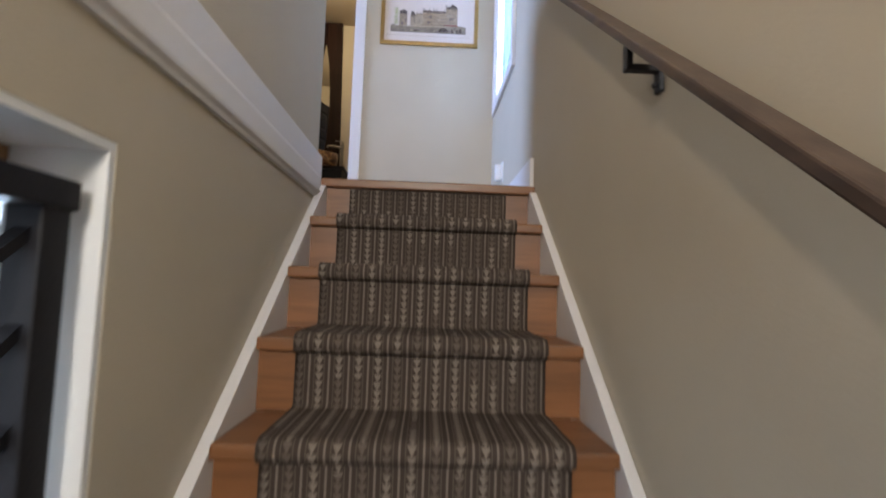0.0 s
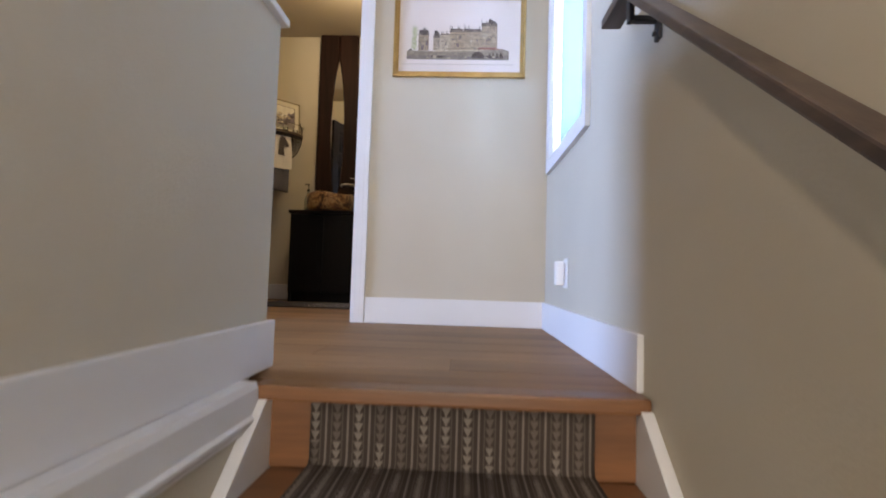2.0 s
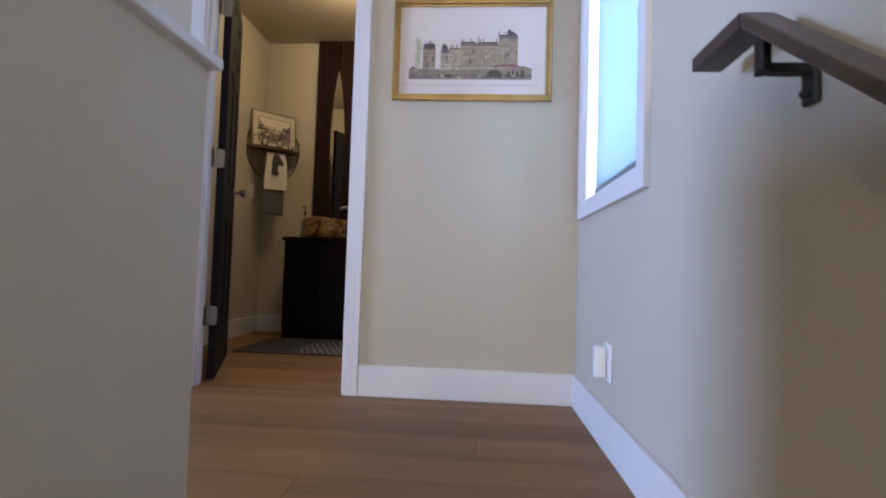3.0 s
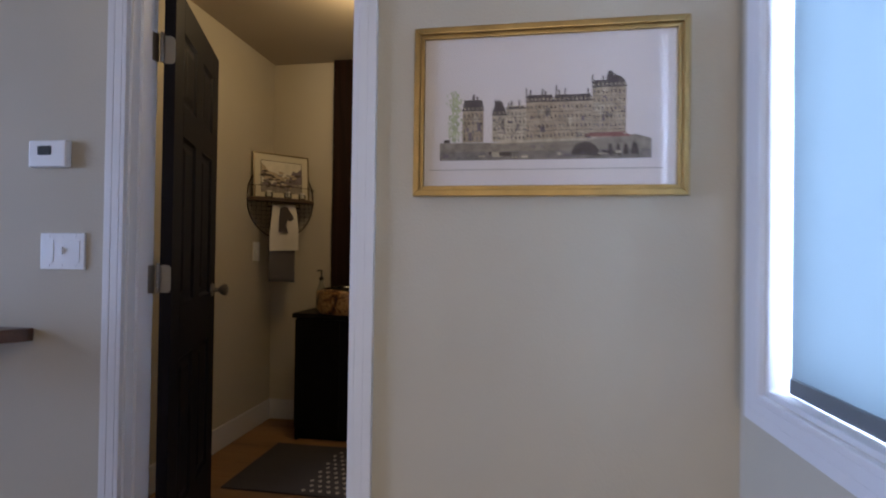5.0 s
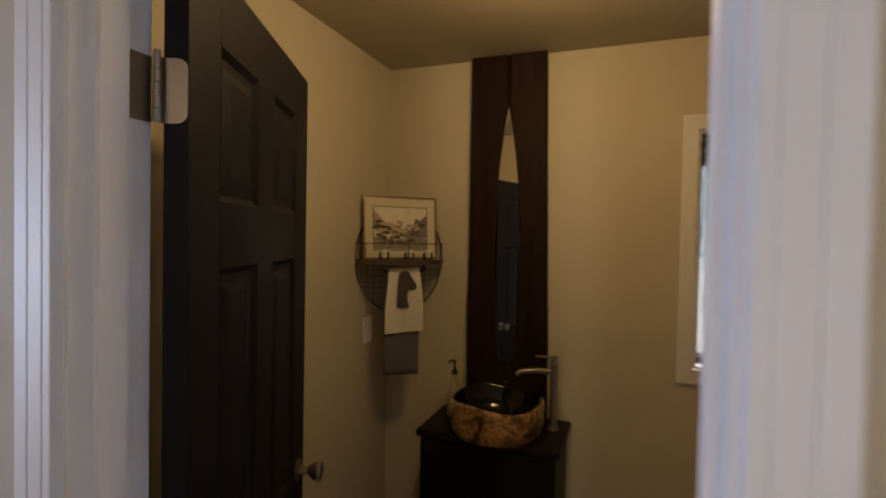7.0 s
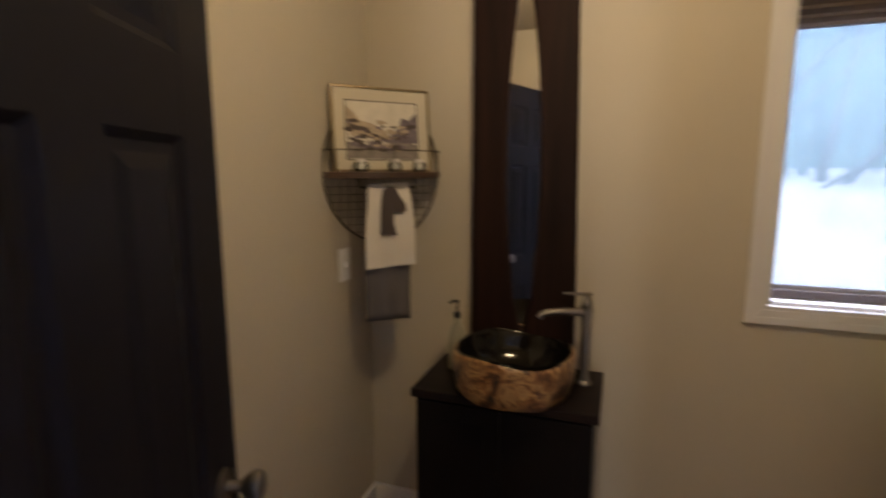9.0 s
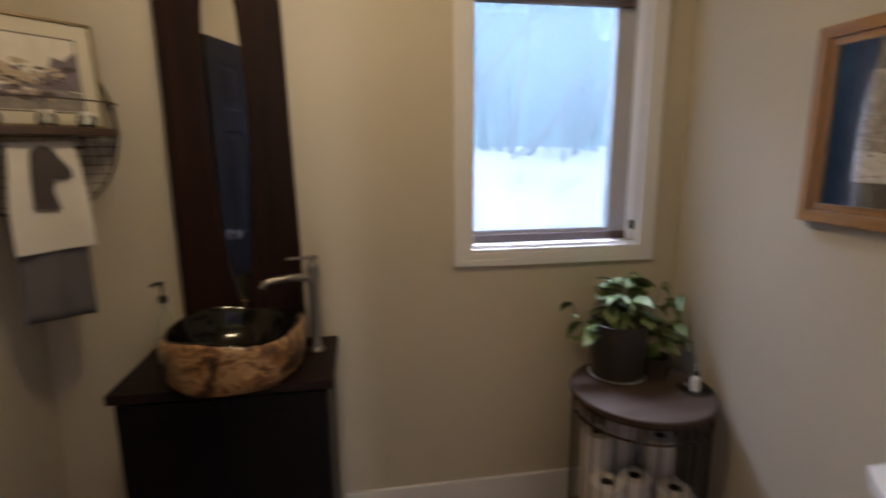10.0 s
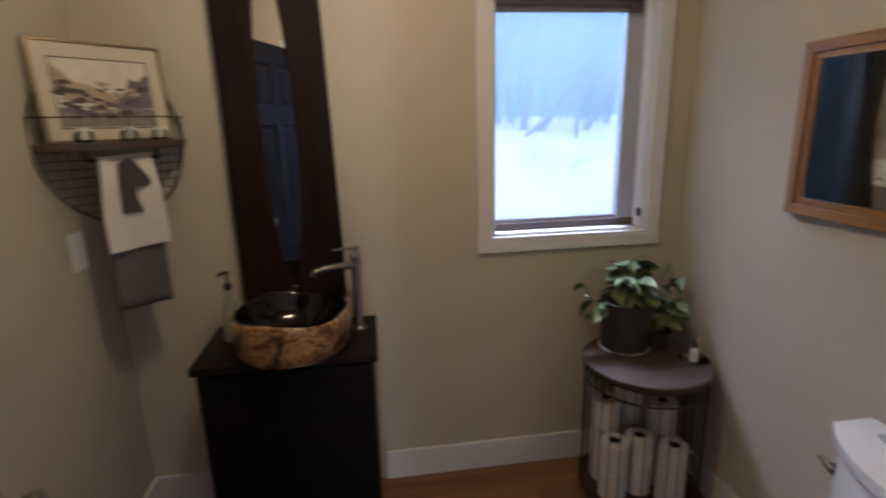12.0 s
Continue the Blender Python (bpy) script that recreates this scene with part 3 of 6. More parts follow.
# stair window (east)
casing("window_casing", 0, XR, -.018, w1y0, w1y1, w1z0, w1z1, .066)
win = thing("window_1", (XR + .08, 3.17, w1z0), "white window with a lowered sun-screen roller shade", "window", kind="structure")
g = XR + .001
part("window_lining", B((g, XR + .165, w1y0, w1y0 + .012, w1z0, w1z1), (g, XR + .165, w1y1 - .012, w1y1, w1z0, w1z1), (g, XR + .165, w1y0 + .012, w1y1 - .012, w1z0, w1z0 + .012),
                        (g, XR + .165, w1y0 + .012, w1y1 - .012, w1z1 - .012, w1z1)), WHITE, win)
frame_of_four(win, "window_frame", 0, XR + .11, XR + .15, w1y0 + .013, w1y1 - .013, w1z0 + .013, w1z1 - .013, .04, VINYL)
pg = part("pane", B((XR + .128, XR + .132, w1y0 + .05, w1y1 - .05, w1z0 + .05, w1z1 - .05)), DULLGLASS, win)
pg.visible_shadow = False
shade = thing("roller_shade", (XR + .034, 3.15, w1z1 - .07), "grey-blue see-through roller shade pulled down", "window shade")
part("fabric", B((XR + .034, XR + .0353, w1y0 + .03, w1y1 - .034, w1z0 + .050, w1z1 - .04)), SUNSCREEN, shade)
part("bottom_bar", B((XR + .029, XR + .040, w1y0 + .03, w1y1 - .034, w1z0 + .016, w1z0 + .051), bevel=.003), BARGREY, shade)
bm = bmesh.new()
tube(bm, [(XR + .036, w1y0 + .02, w1z1 - .038), (XR + .036, w1y1 - .02, w1z1 - .038)], .02, 16)
part("roller", bm, WHITE, shade, smooth=True)

# bath window (north)
casing("window_casing", 1, BY, -.018, w2x0, w2x1, w2z0, w2z1, .062)
win = thing("window_2", (0, BY + .08, w2z0), "bathroom casement window with brown bottom rail and insect screen", "window", kind="structure")
g = BY + .001
part("window_lining", B((w2x0, w2x0 + .012, g, BY + .165, w2z0, w2z1), (w2x1 - .012, w2x1, g, BY + .165, w2z0, w2z1), (w2x0 + .012, w2x1 - .012, g, BY + .165, w2z0, w2z0 + .012),
                        (w2x0 + .012, w2x1 - .012, g, BY + .165, w2z1 - .012, w2z1)), WHITE, win)
part("side_track", B((w2x1 - .0195, w2x1 - .0125, BY + .02, BY + .10, w2z0 + .013, w2z1 - .013), bevel=.002), VINYL, win)
part("latch", B((w2x1 - .027, w2x1 - .012, BY + .004, BY + .02, w2z0 + .055, w2z0 + .090), bevel=.004), BLACKPLASTIC, win, "small dark latch")
part("bottom_rail", B((w2x0 + .013, w2x1 - .020, BY + .055, BY + .10, w2z0 + .013, w2z0 + .042), bevel=.003), SASHBROWN, win, "brown bottom rail of the sash")
part("sash_stile", B((w2x0 + .013, w2x0 + .022, BY + .055, BY + .10, w2z0 + .0425, w2z1 - .013)), SASHGREY, win)
part("sash_stile", B((w2x1 - .097, w2x1 - .020, BY + .058, BY + .10, w2z0 + .0425, w2z1 - .013), bevel=.002), SASHGREY, win, "wide grey sash stile")
part("sash_rail", B((w2x0 + .0225, w2x1 - .0975, BY + .07, BY + .10, w2z0 + .0425, w2z0 + .057)), SASHGREY, win)
pg = part("pane", B((w2x0 + .0225, w2x1 - .0975, BY + .085, BY + .089, w2z0 + .058, w2z1 - .014)), GLASS, win)
pg.visible_shadow = False
pg = part("insect_screen", B((w2x0 + .0225, w2x1 - .0975, BY + .066, BY + .0665, w2z0 + .058, w2z1 - .014)), SCREENMESH, win, "fine grey insect screen")
pg.visible_shadow = False
shade = thing("woven_blind", (0, BY + .04, w2z1 - .14), "brown woven blind drawn up to the top", "window shade")
for i in range(5):
    z = w2z1 - .016 - i * .026
    part("fold", prism([(BY + .022, z), (BY + .034 + .004 * (i % 2), z - .013), (BY + .024, z - .0255), (BY + .052, z - .0255), (BY + .052, z)], 0, w2x0 + .014, w2x1 - .05), BLINDBROWN, shade)

# ---- stairs ----
stairs = thing("staircase", (0.03, NOSE, -R), "orange-brown stained wooden stairs with white skirt boards", "stairs", kind="structure")
SX0, SX1 = -0.372, 0.452
for k in range(14):
    y, z = NOSE - k * RUN, -k * R
    if k == 0:
        part("landing_nosing", B((SX0 - .034, SX1 + .023, y, y + .075, -.034, .001), bevel=.006), TREAD, stairs, "landing nosing board")
    else:
        part("tread", B((SX0, SX1, y, y + RUN + .028, z - .034, z), bevel=.007), TREAD, stairs)
    part("riser", B((SX0, SX1, y + .030, y + .048, z - R + .0005, z - .0345)), TREAD, stairs)
for x0, x1, off in ((XR - .028, XR - .001, .006), (XF + .001, XF + .030, .0)):
    s = R / RUN
    yb = NOSE - 13.2 * RUN
    part("skirt_board", prism([(2.19, off - .035), (2.19, -.30), (yb, LOW), (yb, (yb - NOSE) * s + off), (2.15, off - .03)], 0, x0, x1, .003), WHITE, stairs)
struct("wall_under_landing", B((XL, XR, 2.20, 2.315, LOW, -.281)), WALL, "plain wall below the landing", "wall")

# runner over risers and treads, one length for each step
CX0, CX1, NX = -0.277, 0.358, 24
carpet = thing("stair_runner", (.04, NOSE, 0), "dark grey-brown woven runner with pale lines and arrowheads down the stairs", "stair carpet")
dist = 0
for k in range(13):
    y, z = NOSE - k * RUN, -k * R
    ny, nz = y - RUN, z - R
    prof = [(y + .012, z - .036)] if k else []
    prof += [(y + .0205, z - .038), (y + .0205, z - R + .055), (y + .019, z - R + .024), (y + .010, z - R + .012), (ny + .022, nz + .0105)]
    prof += [(ny + .010 + .021 * math.cos(radians(a)), nz - .012 + .0225 * math.sin(radians(a))) for a in (90, 120, 150, 180, 205, 235)]
    prof.append((ny + .012, nz - .036))
    bm = bmesh.new()
    uvl = bm.loops.layers.uv.new("UVMap")
    rows_ = []
    for i, (y, z) in enumerate(prof):
        if i:
            dist += math.hypot(y - prof[i - 1][0], z - prof[i - 1][1])
        rows_.append(([bm.verts.new((CX0 + (CX1 - CX0) * j / NX, y + .0012 * noise.noise(Vector((j * .7, dist * 9, 0))), z + .0012 * noise.noise(Vector((j * .9, dist * 11, 4))))) for j in range(NX + 1)], dist))
    for (p, d0), (q, d1) in zip(rows_, rows_[1:]):
        for j in range(NX):
            f = bm.faces.new([p[j], p[j + 1], q[j + 1], q[j]])
            for lp, (u, v) in zip(f.loops, ((j, d0), (j + 1, d0), (j + 1, d1), (j, d1))):
                lp[uvl].uv = ((CX1 - CX0) * u / NX, v)
    md = part("runner_length", bm, RUNNER, carpet, smooth=True).modifiers.new("thickness", "SOLIDIFY")
    md.thickness, md.offset = 0.007, 0

# ---- handrail ----
rail = thing("handrail", (.41, 1.1, .1), "dark brown flat wooden handrail on black iron brackets", "handrail")
RX0, RX1, PY, PZ, SL = 0.398, 0.446, 2.158, 0.930, 0.778
th = .0235
pts = [(PY, PZ), (-1.3, PZ + SL * (-1.3 - PY)), (-1.3, PZ + SL * (-1.3 - PY) - th), (PY, PZ - th)]
part("rail", prism(pts, 0, RX0, RX1, .004), RAILWOOD, rail)
part("rail_end", prism([(RX0, PY + .0005), (RX0, 2.312), (RX1, 2.312), (RX1, PY + .0005)], 2, PZ - th, PZ - .001, .002), RAILWOOD, rail)
for by in (2.130, 1.060, -.010, -1.08):
    bz = PZ + SL * (by - PY) - th
    br = part("bracket", B((RX0 + .010, RX0 + .022, by - .012, by + .012, bz - .054, bz - .0005), (RX0 + .0225, XR - .006, by - .010, by + .010, bz - .054, bz - .041), bevel=.003), BLACKIRON, rail, "black iron bracket")
    part("wall_plate", B((XR - .010, XR - .0005, by - .014, by + .014, bz - .094, bz - .034), bevel=.004), BLACKIRON, br)
    part("bolt", B((XR - .018, XR - .0095, by - .006, by + .006, bz - .084, bz - .074), bevel=.003), BLACKIRON, br)

# iron railing in the lower opening
ir = thing("iron_railing", (-.45, .3, -1.3), "black square iron railing with slanting bars in the lower opening", "railing")
part("post", B((-.468, -.422, .763, .812, -1.15, -.304), bevel=.003), BLACKIRON, ir)
part("top_rail", B((-.473, -.417, -1.1, .820, -.342, -.303), bevel=.003), BLACKIRON, ir)
part("post", B((-.468, -.422, -1.1, -1.05, -2.55, -.343), bevel=.003), BLACKIRON, ir)
for i in range(12):
    z1 = -.36 - i * .118
    y0 = max(-1.05, .775 - (1.95 + z1) / .75) if z1 > -1.9 else .0
    part("slanting_bar", prism([(.775, z1), (.775, z1 - .018), (y0, z1 - .018 - (.775 - y0) * .75), (y0, z1 - (.775 - y0) * .75)], 0, -.455, -.435), BLACKIRON, ir)
lw = thing("window_3", (-1.4, 1.53, -.60), "bright high window in the lower room", "window", kind="structure")
part("window_frame", B((-1.9, -.93, 1.52, 1.56, -.60, -.57), (-1.9, -.93, 1.52, 1.56, -.325, -.301), (-1.9, -1.86, 1.52, 1.56, -.57, -.325), (-.965, -.93, 1.52, 1.56, -.57, -.325)), VINYL, lw)
pg = part("pane", B((-1.86, -.965, 1.54, 1.544, -.57, -.325)), GLASS, lw)
pg.visible_shadow = False

# ---- the door ----
DW, DH, DT = 0.685, 2.022, 0.035
dm = pose(DX0 + .022, WY + .112, .012, 0, 0, 112.4)
door = new("door_1")
door.matrix_basis = dm
HOME[door] = dm
tagged(door, "charcoal painted six-panel door standing open into the bathroom", "door", kind="structure")
ys0, ys1 = -.004 - DT, -.004
st, mu = .112, .095
pw = (DW - 2 * st - mu) / 2
zz = [0, .235, .775, .965, 1.545, 1.655, 1.905, DH]
part("stile", B((0.003, st, ys0, ys1, 0, DH), bevel=.002), DOORPAINT, door, local=True)
part("stile", B((DW - st, DW, ys0, ys1, 0, DH), bevel=.002), DOORPAINT, door, local=True)
for a, b in ((0, 1), (2, 3), (4, 5), (6, 7)):
    part("rail", B((st, DW - st, ys0, ys1, zz[a], zz[b])), DOORPAINT, door, local=True)
for a, b in ((1, 2), (3, 4), (5, 6)):
    part("mullion", B((st + pw, st + pw + mu, ys0, ys1, zz[a], zz[b])), DOORPAINT, door, local=True)
    for x in (st, st + pw + mu):
        bm = bmesh.new()
        ym = (ys0 + ys1) / 2
        for side in (-1, 1):
            loops = []
            for ins, d in ((0, DT / 2), (.012, DT / 2 - .009), (.026, DT / 2 - .009), (.046, DT / 2 - .003)):
                loops.append([bm.verts.new((xx, ym + side * d, z_)) for xx, z_ in ((x + ins, zz[a] + ins), (x + pw - ins, zz[a] + ins), (x + pw - ins, zz[b] - ins), (x + ins, zz[b] - ins))])
            for p, q in zip(loops, loops[1:]):
                for k in range(4):
                    bm.faces.new([p[k], p[(k + 1) % 4], q[(k + 1) % 4], q[k]])
            bm.faces.new(loops[-1])
        bmesh.ops.recalc_face_normals(bm, faces=bm.faces[:])
        part("panel", bm, DOORPAINT, door, local=True)
for side in (-1, 1):
    yk = ys0 if side < 0 else ys1
    prof2 = [(.030, 0), (.030, .004), (.011, .008), (.009, .028), (.020, .040), (.026, .052), (.024, .062), (.012, .068), (0, .069)]
    bm = lathe(prof2, seg=24)
    bmesh.ops.transform(bm, matrix=Matrix.Translation((DW - .062, yk, .976)) @ Matrix.Rotation(radians(90 if side < 0 else -90), 4, "X"), verts=bm.verts[:])
    part("door_handle", bm, NICKEL, door, "round satin nickel knob", smooth=True, local=True)
def leaf_plate(x0, x1, y0, y1, z):
    """A hinge leaf: round corners on the side away from the pin."""
    r = .013
    pts = [(y1, z + .045)] + [(y0 + r + r * math.cos(radians(a)), z + .045 - r + r * math.sin(radians(a))) for a in (90, 112, 135, 158, 180)]
    pts += [(y0 + r + r * math.cos(radians(a)), z - .045 + r + r * math.sin(radians(a))) for a in (180, 202, 225, 248, 270)] + [(y1, z - .045)]
    return prism(pts, 0, x0, x1)


for z in (1.80, 1.055, .30):
    hg = part("hinge", leaf_plate(0, .0025, ys0 + .001, ys1 + .0035, z), NICKEL, door, "satin nickel hinge", local=True)
    bm = bmesh.new()
    for i in range(5):
        tube(bm, [(-.007, -.001, z - .045 + i * .018 + .0006), (-.007, -.001, z - .045 + (i + 1) * .018 - .0006)], .0062, 12)
    tube(bm, [(-.007, -.001, z + .045), (-.007, -.001, z + .053)], .0045, 10)
    part("knuckle", bm, NICKEL, hg, smooth=True, local=True)
    for q, yy in ((-.030, -.022), (0, -.030), (.030, -.022)):
        bm = bmesh.new()
        tube(bm, [(-.0008, yy, z + q), (-.0003, yy, z + q)], .0024, 8)
        part("screw", bm, NICKEL, hg, local=True)
    part("leaf", leaf_plate(DX0 + .0122, DX0 + .0147, WY + .060, WY + .106, z + .012), NICKEL, hg)


# ---- hall fittings ----
th_ = thing("thermostat", (-1.495, WY, 1.45), "white wall thermostat with a small dark display", "thermostat")
part("body", B((-1.561, -1.430, WY - .024, WY - .0005, 1.410, 1.492), bevel=.005), PLASTIC, th_)
part("display", B((-1.527, -1.480, WY - .0255, WY - .0242, 1.446, 1.474)), DISPLAY, th_)
sw = thing("light_switch", (-1.45, WY, 1.153), "white three-gang switch plate", "light switch")
part("plate", B((-1.529, -1.373, WY - .007, WY - .0005, 1.097, 1.209), bevel=.0025), PLASTIC, sw)
for i, x in enumerate((-1.497, -1.451, -1.405)):
    if i == 1:
        part("toggle", B((x - .005, x + .005, WY - .013, WY - .0072, 1.144, 1.166), bevel=.0015), PLASTIC, sw)
    else:
        part("rocker", B((x - .016, x + .016, WY - .0084, WY - .0072, 1.120, 1.186), bevel=.0005), PLASTIC, sw)
    for z in (1.107, 1.199):
        bm = bmesh.new()
        tube(bm, [(x, WY - .0068, z), (x, WY - .0082, z)], .003, 10)
        part("screw", bm, PLASTIC, sw)
sh = thing("wooden_ledge", (-2.1, WY, .87), "dark walnut ledge fixed to the hall wall", "shelf")
part("board", prism([(-3.0, WY - .001), (-3.0, WY - .30), (-1.75, WY - .30), (-1.552, WY - .02), (-1.552, WY - .001)], 2, .874, .914, .003), WALNUT, sh)
ol = thing("outlet", (XR, 3.27, .27), "white wall outlet with a plug-in white night light", "outlet")
part("plate", B((XR - .007, XR - .0005, 3.075, 3.155, .222, .342), bevel=.0025), PLASTIC, ol)
for z in (.262, .308):
    part("socket", B((XR - .0085, XR - .0072, 3.097, 3.133, z - .014, z + .014), bevel=.003), PLASTIC, ol)
nl = thing("night_light", (XR - .03, 3.185, .25), "white plug-in night light", "night light")
part("body", B((XR - .045, XR - .009, 3.110, 3.150, .232, .332), bevel=.008), PLASTIC, nl)
part("lens", B((XR - .046, XR - .0445, 3.117, 3.143, .297, .327)), PAPER, nl)
wp = thing("blank_plate", (WX, 5.40, 1.16), "white switch plate on the bath wall", "light switch")
part("plate", B((WX + .0005, WX + .007, 5.365, 5.445, 1.10, 1.225), bevel=.0025), PLASTIC, wp)
part("toggle", B((WX + .0072, WX + .018, 5.400, 5.410, 1.153, 1.172), bevel=.002), PLASTIC, wp)


def picture(name, axis, face, out, a0, a1, z0, z1, w, mat_frame, label, backing):
    t = thing(name, ((face, (a0 + a1) / 2, z0) if axis == 0 else ((a0 + a1) / 2, face, z0)), label, "framed picture")
    frame_of_four(t, "frame", axis, face + .001 * (1 if out > 0 else -1), face + out, a0, a1, z0, z1, w * .62, mat_frame, .003)
    k = w * .62 + .0003
    frame_of_four(t, "frame_lip", axis, face + .001 * (1 if out > 0 else -1), face + out * .72, a0 + k, a1 - k, z0 + k, z1 - k, w * .38, mat_frame, .002)
    d0, d1 = sorted((face + out * .20, face + out * .30))
    r = (d0, d1, a0 + w * .9, a1 - w * .9, z0 + w * .9, z1 - w * .9) if axis == 0 else (a0 + w * .9, a1 - w * .9, d0, d1, z0 + w * .9, z1 - w * .9)
    part("mat_board", B(r), backing, t)
    d0, d1 = sorted((face + out * .52, face + out * .56))
    r = (d0, d1, a0 + w * .9, a1 - w * .9, z0 + w * .9, z1 - w * .9) if axis == 0 else (a0 + w * .9, a1 - w * .9, d0, d1, z0 + w * .9, z1 - w * .9)
    g_ = part("glass", B(r), GLASS, t)
    g_.visible_shadow = False
    return t


# print of a long row of old town houses above a quay
PX0, PX1, PZ0, PZ1 = -0.352, 0.352, 1.315, 1.769
pic = picture("framed_print", 1, WY, -.024, PX0, PX1, PZ0, PZ1, .028, GOLD, "gold-framed print of old riverside houses with a white mat", PAPER)
IX0, IX1, IZ0, IZ1 = -0.281, 0.264, 1.412, 1.640
py = WY - .0074
layers = {k: bmesh.new() for k in INKS}


rnd = random.Random(4)


def ink(kind, x0, x1, z0, z1, lift=0):
    X = lambda u: IX0 + (IX1 - IX0) * u
    Z = lambda v: IZ0 + (IZ1 - IZ0) * v
    y = py - .00025 * lift - rnd.uniform(0, .0002)
    bm_ = layers[kind]
    bm_.faces.new([bm_.verts.new(p) for p in ((X(x0), y, Z(z0)), (X(x1), y, Z(z0)), (X(x1), y, Z(z1)), (X(x0), y, Z(z1)))])


def poly(kind, pts, lift=0):
    y = py - .00025 * lift - rnd.uniform(0, .0002)
    bm_ = layers[kind]
    bm_.faces.new([bm_.verts.new((IX0 + (IX1 - IX0) * u, y, IZ0 + (IZ1 - IZ0) * v)) for u, v in pts])


rnd = random.Random(4)
ink("wash", 0, 1, .0, .10)
poly("quay", [(0, .10), (1, .10), (1, .22), (.93, .27), (.80, .25), (.30, .20), (0, .21)])
poly("pale", [(.25, .185), (.72, .215), (.80, .27), (.80, .25), (.5, .235), (.3, .21)], 1)
for cx, w_, h_ in ((.70, .065, .12), (.815, .012, .10), (.85, .012, .10), (.885, .012, .10), (.925, .018, .11)):
    poly("dark", [(cx + w_ * math.cos(a), .045 + h_ * math.sin(a) * 1.25) for a in [math.pi * i / 10 for i in range(11)]], 2)
for cx in (.455, .50, .55):
    poly("wash", [(cx + .013 * math.cos(a), .135 + .035 * math.sin(a)) for a in [math.pi * i / 8 for i in range(9)]], 2)
for i in range(26):
    x = rnd.random() * .93
    ink(rnd.choice(["dark", "pale", "mauve", "wash"]), x, x + rnd.uniform(.01, .06), .02 + rnd.random() * .06, .03 + rnd.random() * .07, 3)
ink("dark", .02, .05, .21, .245, 1)
houses = [(.112, .215, .21, .58, .71, "stone"), (.258, .325, .21, .52, .62, "pale"), (.325, .42, .21, .59, .625, "pale"), (.42, .55, .22, .66, .745, "stone"), (.55, .73, .23, .66, .74, "stone"), (.73, .885, .24, .81, .89, "stone")]
for x0, x1, z0, z1, zr, kind in houses:
    ink(kind, x0, x1, z0, z1, 1)
    poly("roof", [(x0 - .003, z1), (x1 + .003, z1), (x1 - .008, zr), (x0 + .008, zr)], 1)
    nx = max(3, int((x1 - x0) / .018))
    nz = max(3, int((z1 - z0) / .09))
    for a in range(nx):
        for b in range(nz):
            xx = x0 + (x1 - x0) * (a + .5) / nx
            z_ = z0 + (z1 - z0) * (b + .45) / nz
            ink(rnd.choice(["dark", "dark", "roof", "wash", "mauve"]), xx - .0032, xx + .0032, z_ - .018, z_ + .020, 2)
        ink("pale", x0 + (x1 - x0) * (a + .5) / nx - .003, x0 + (x1 - x0) * (a + .5) / nx + .003, z1 + .015, z1 + .045, 3)
    for c in range(5 if x1 - x0 > .1 else 2):
        xx = x0 + (x1 - x0) * rnd.random() * .8
        z_ = z0 + (z1 - z0) * rnd.random() * .7
        ink(rnd.choice(["wash", "quay", "pale", "mauve"]), xx, xx + rnd.uniform(.01, .03), z_, z_ + rnd.uniform(.04, .12), 1.5)
    for b in range(1, nz):
        ink("roof" if b % 2 else "wash", x0, x1, z0 + (z1 - z0) * b / nz - .006, z0 + (z1 - z0) * b / nz - .001, 3)
    for c in range(3):
        xx = x0 + (x1 - x0) * rnd.random() * .93
        ink("roof", xx, xx + .007, zr - .02, zr + rnd.uniform(.04, .09), 2)
ink("roof", .418, .423, .7, .83, 2)
ink("roof", .560, .566, .72, .85, 2)
ink("roof", .728, .735, .85, .96, 2)
poly("roof", [(.795, .88), (.803, .99), (.822, .99), (.826, .945), (.855, .935), (.878, .88)], 2)
poly("roof", [(.265, .61), (.275, .68), (.305, .68), (.315, .61)], 2)
poly("red", [(.70, .29), (.88, .30), (.91, .25), (.89, .245), (.70, .25)], 4)
for i in range(190):
    a = rnd.gauss(.082, .014)
    z_ = rnd.uniform(.22, .80)
    ink("tree", a - .012, a - .005, z_, z_ + .03, 1)
for i in range(90):
    h = houses[rnd.randrange(6)]
    xx, z_ = rnd.uniform(h[0], h[1] - .01), rnd.uniform(h[2], h[3])
    ink(rnd.choice(["wash", "mauve", "pale", "roof"]), xx, xx + rnd.uniform(.003, .018), z_, z_ + rnd.uniform(.004, .02), 4)
printed = part("print", B((IX0 - .035, IX1 + .030, WY - .00738, WY - .0073, IZ0 - .035, IZ1 + .03)), PAPER, pic)
ink("wash", -.05, 1.05, -.115, -.108, 1)
for k, bm_ in layers.items():
    if bm_.verts:
        tagged(part("ink_" + k, bm_, INKS[k], printed), kind="stuff")
    else:
        bm_.free()


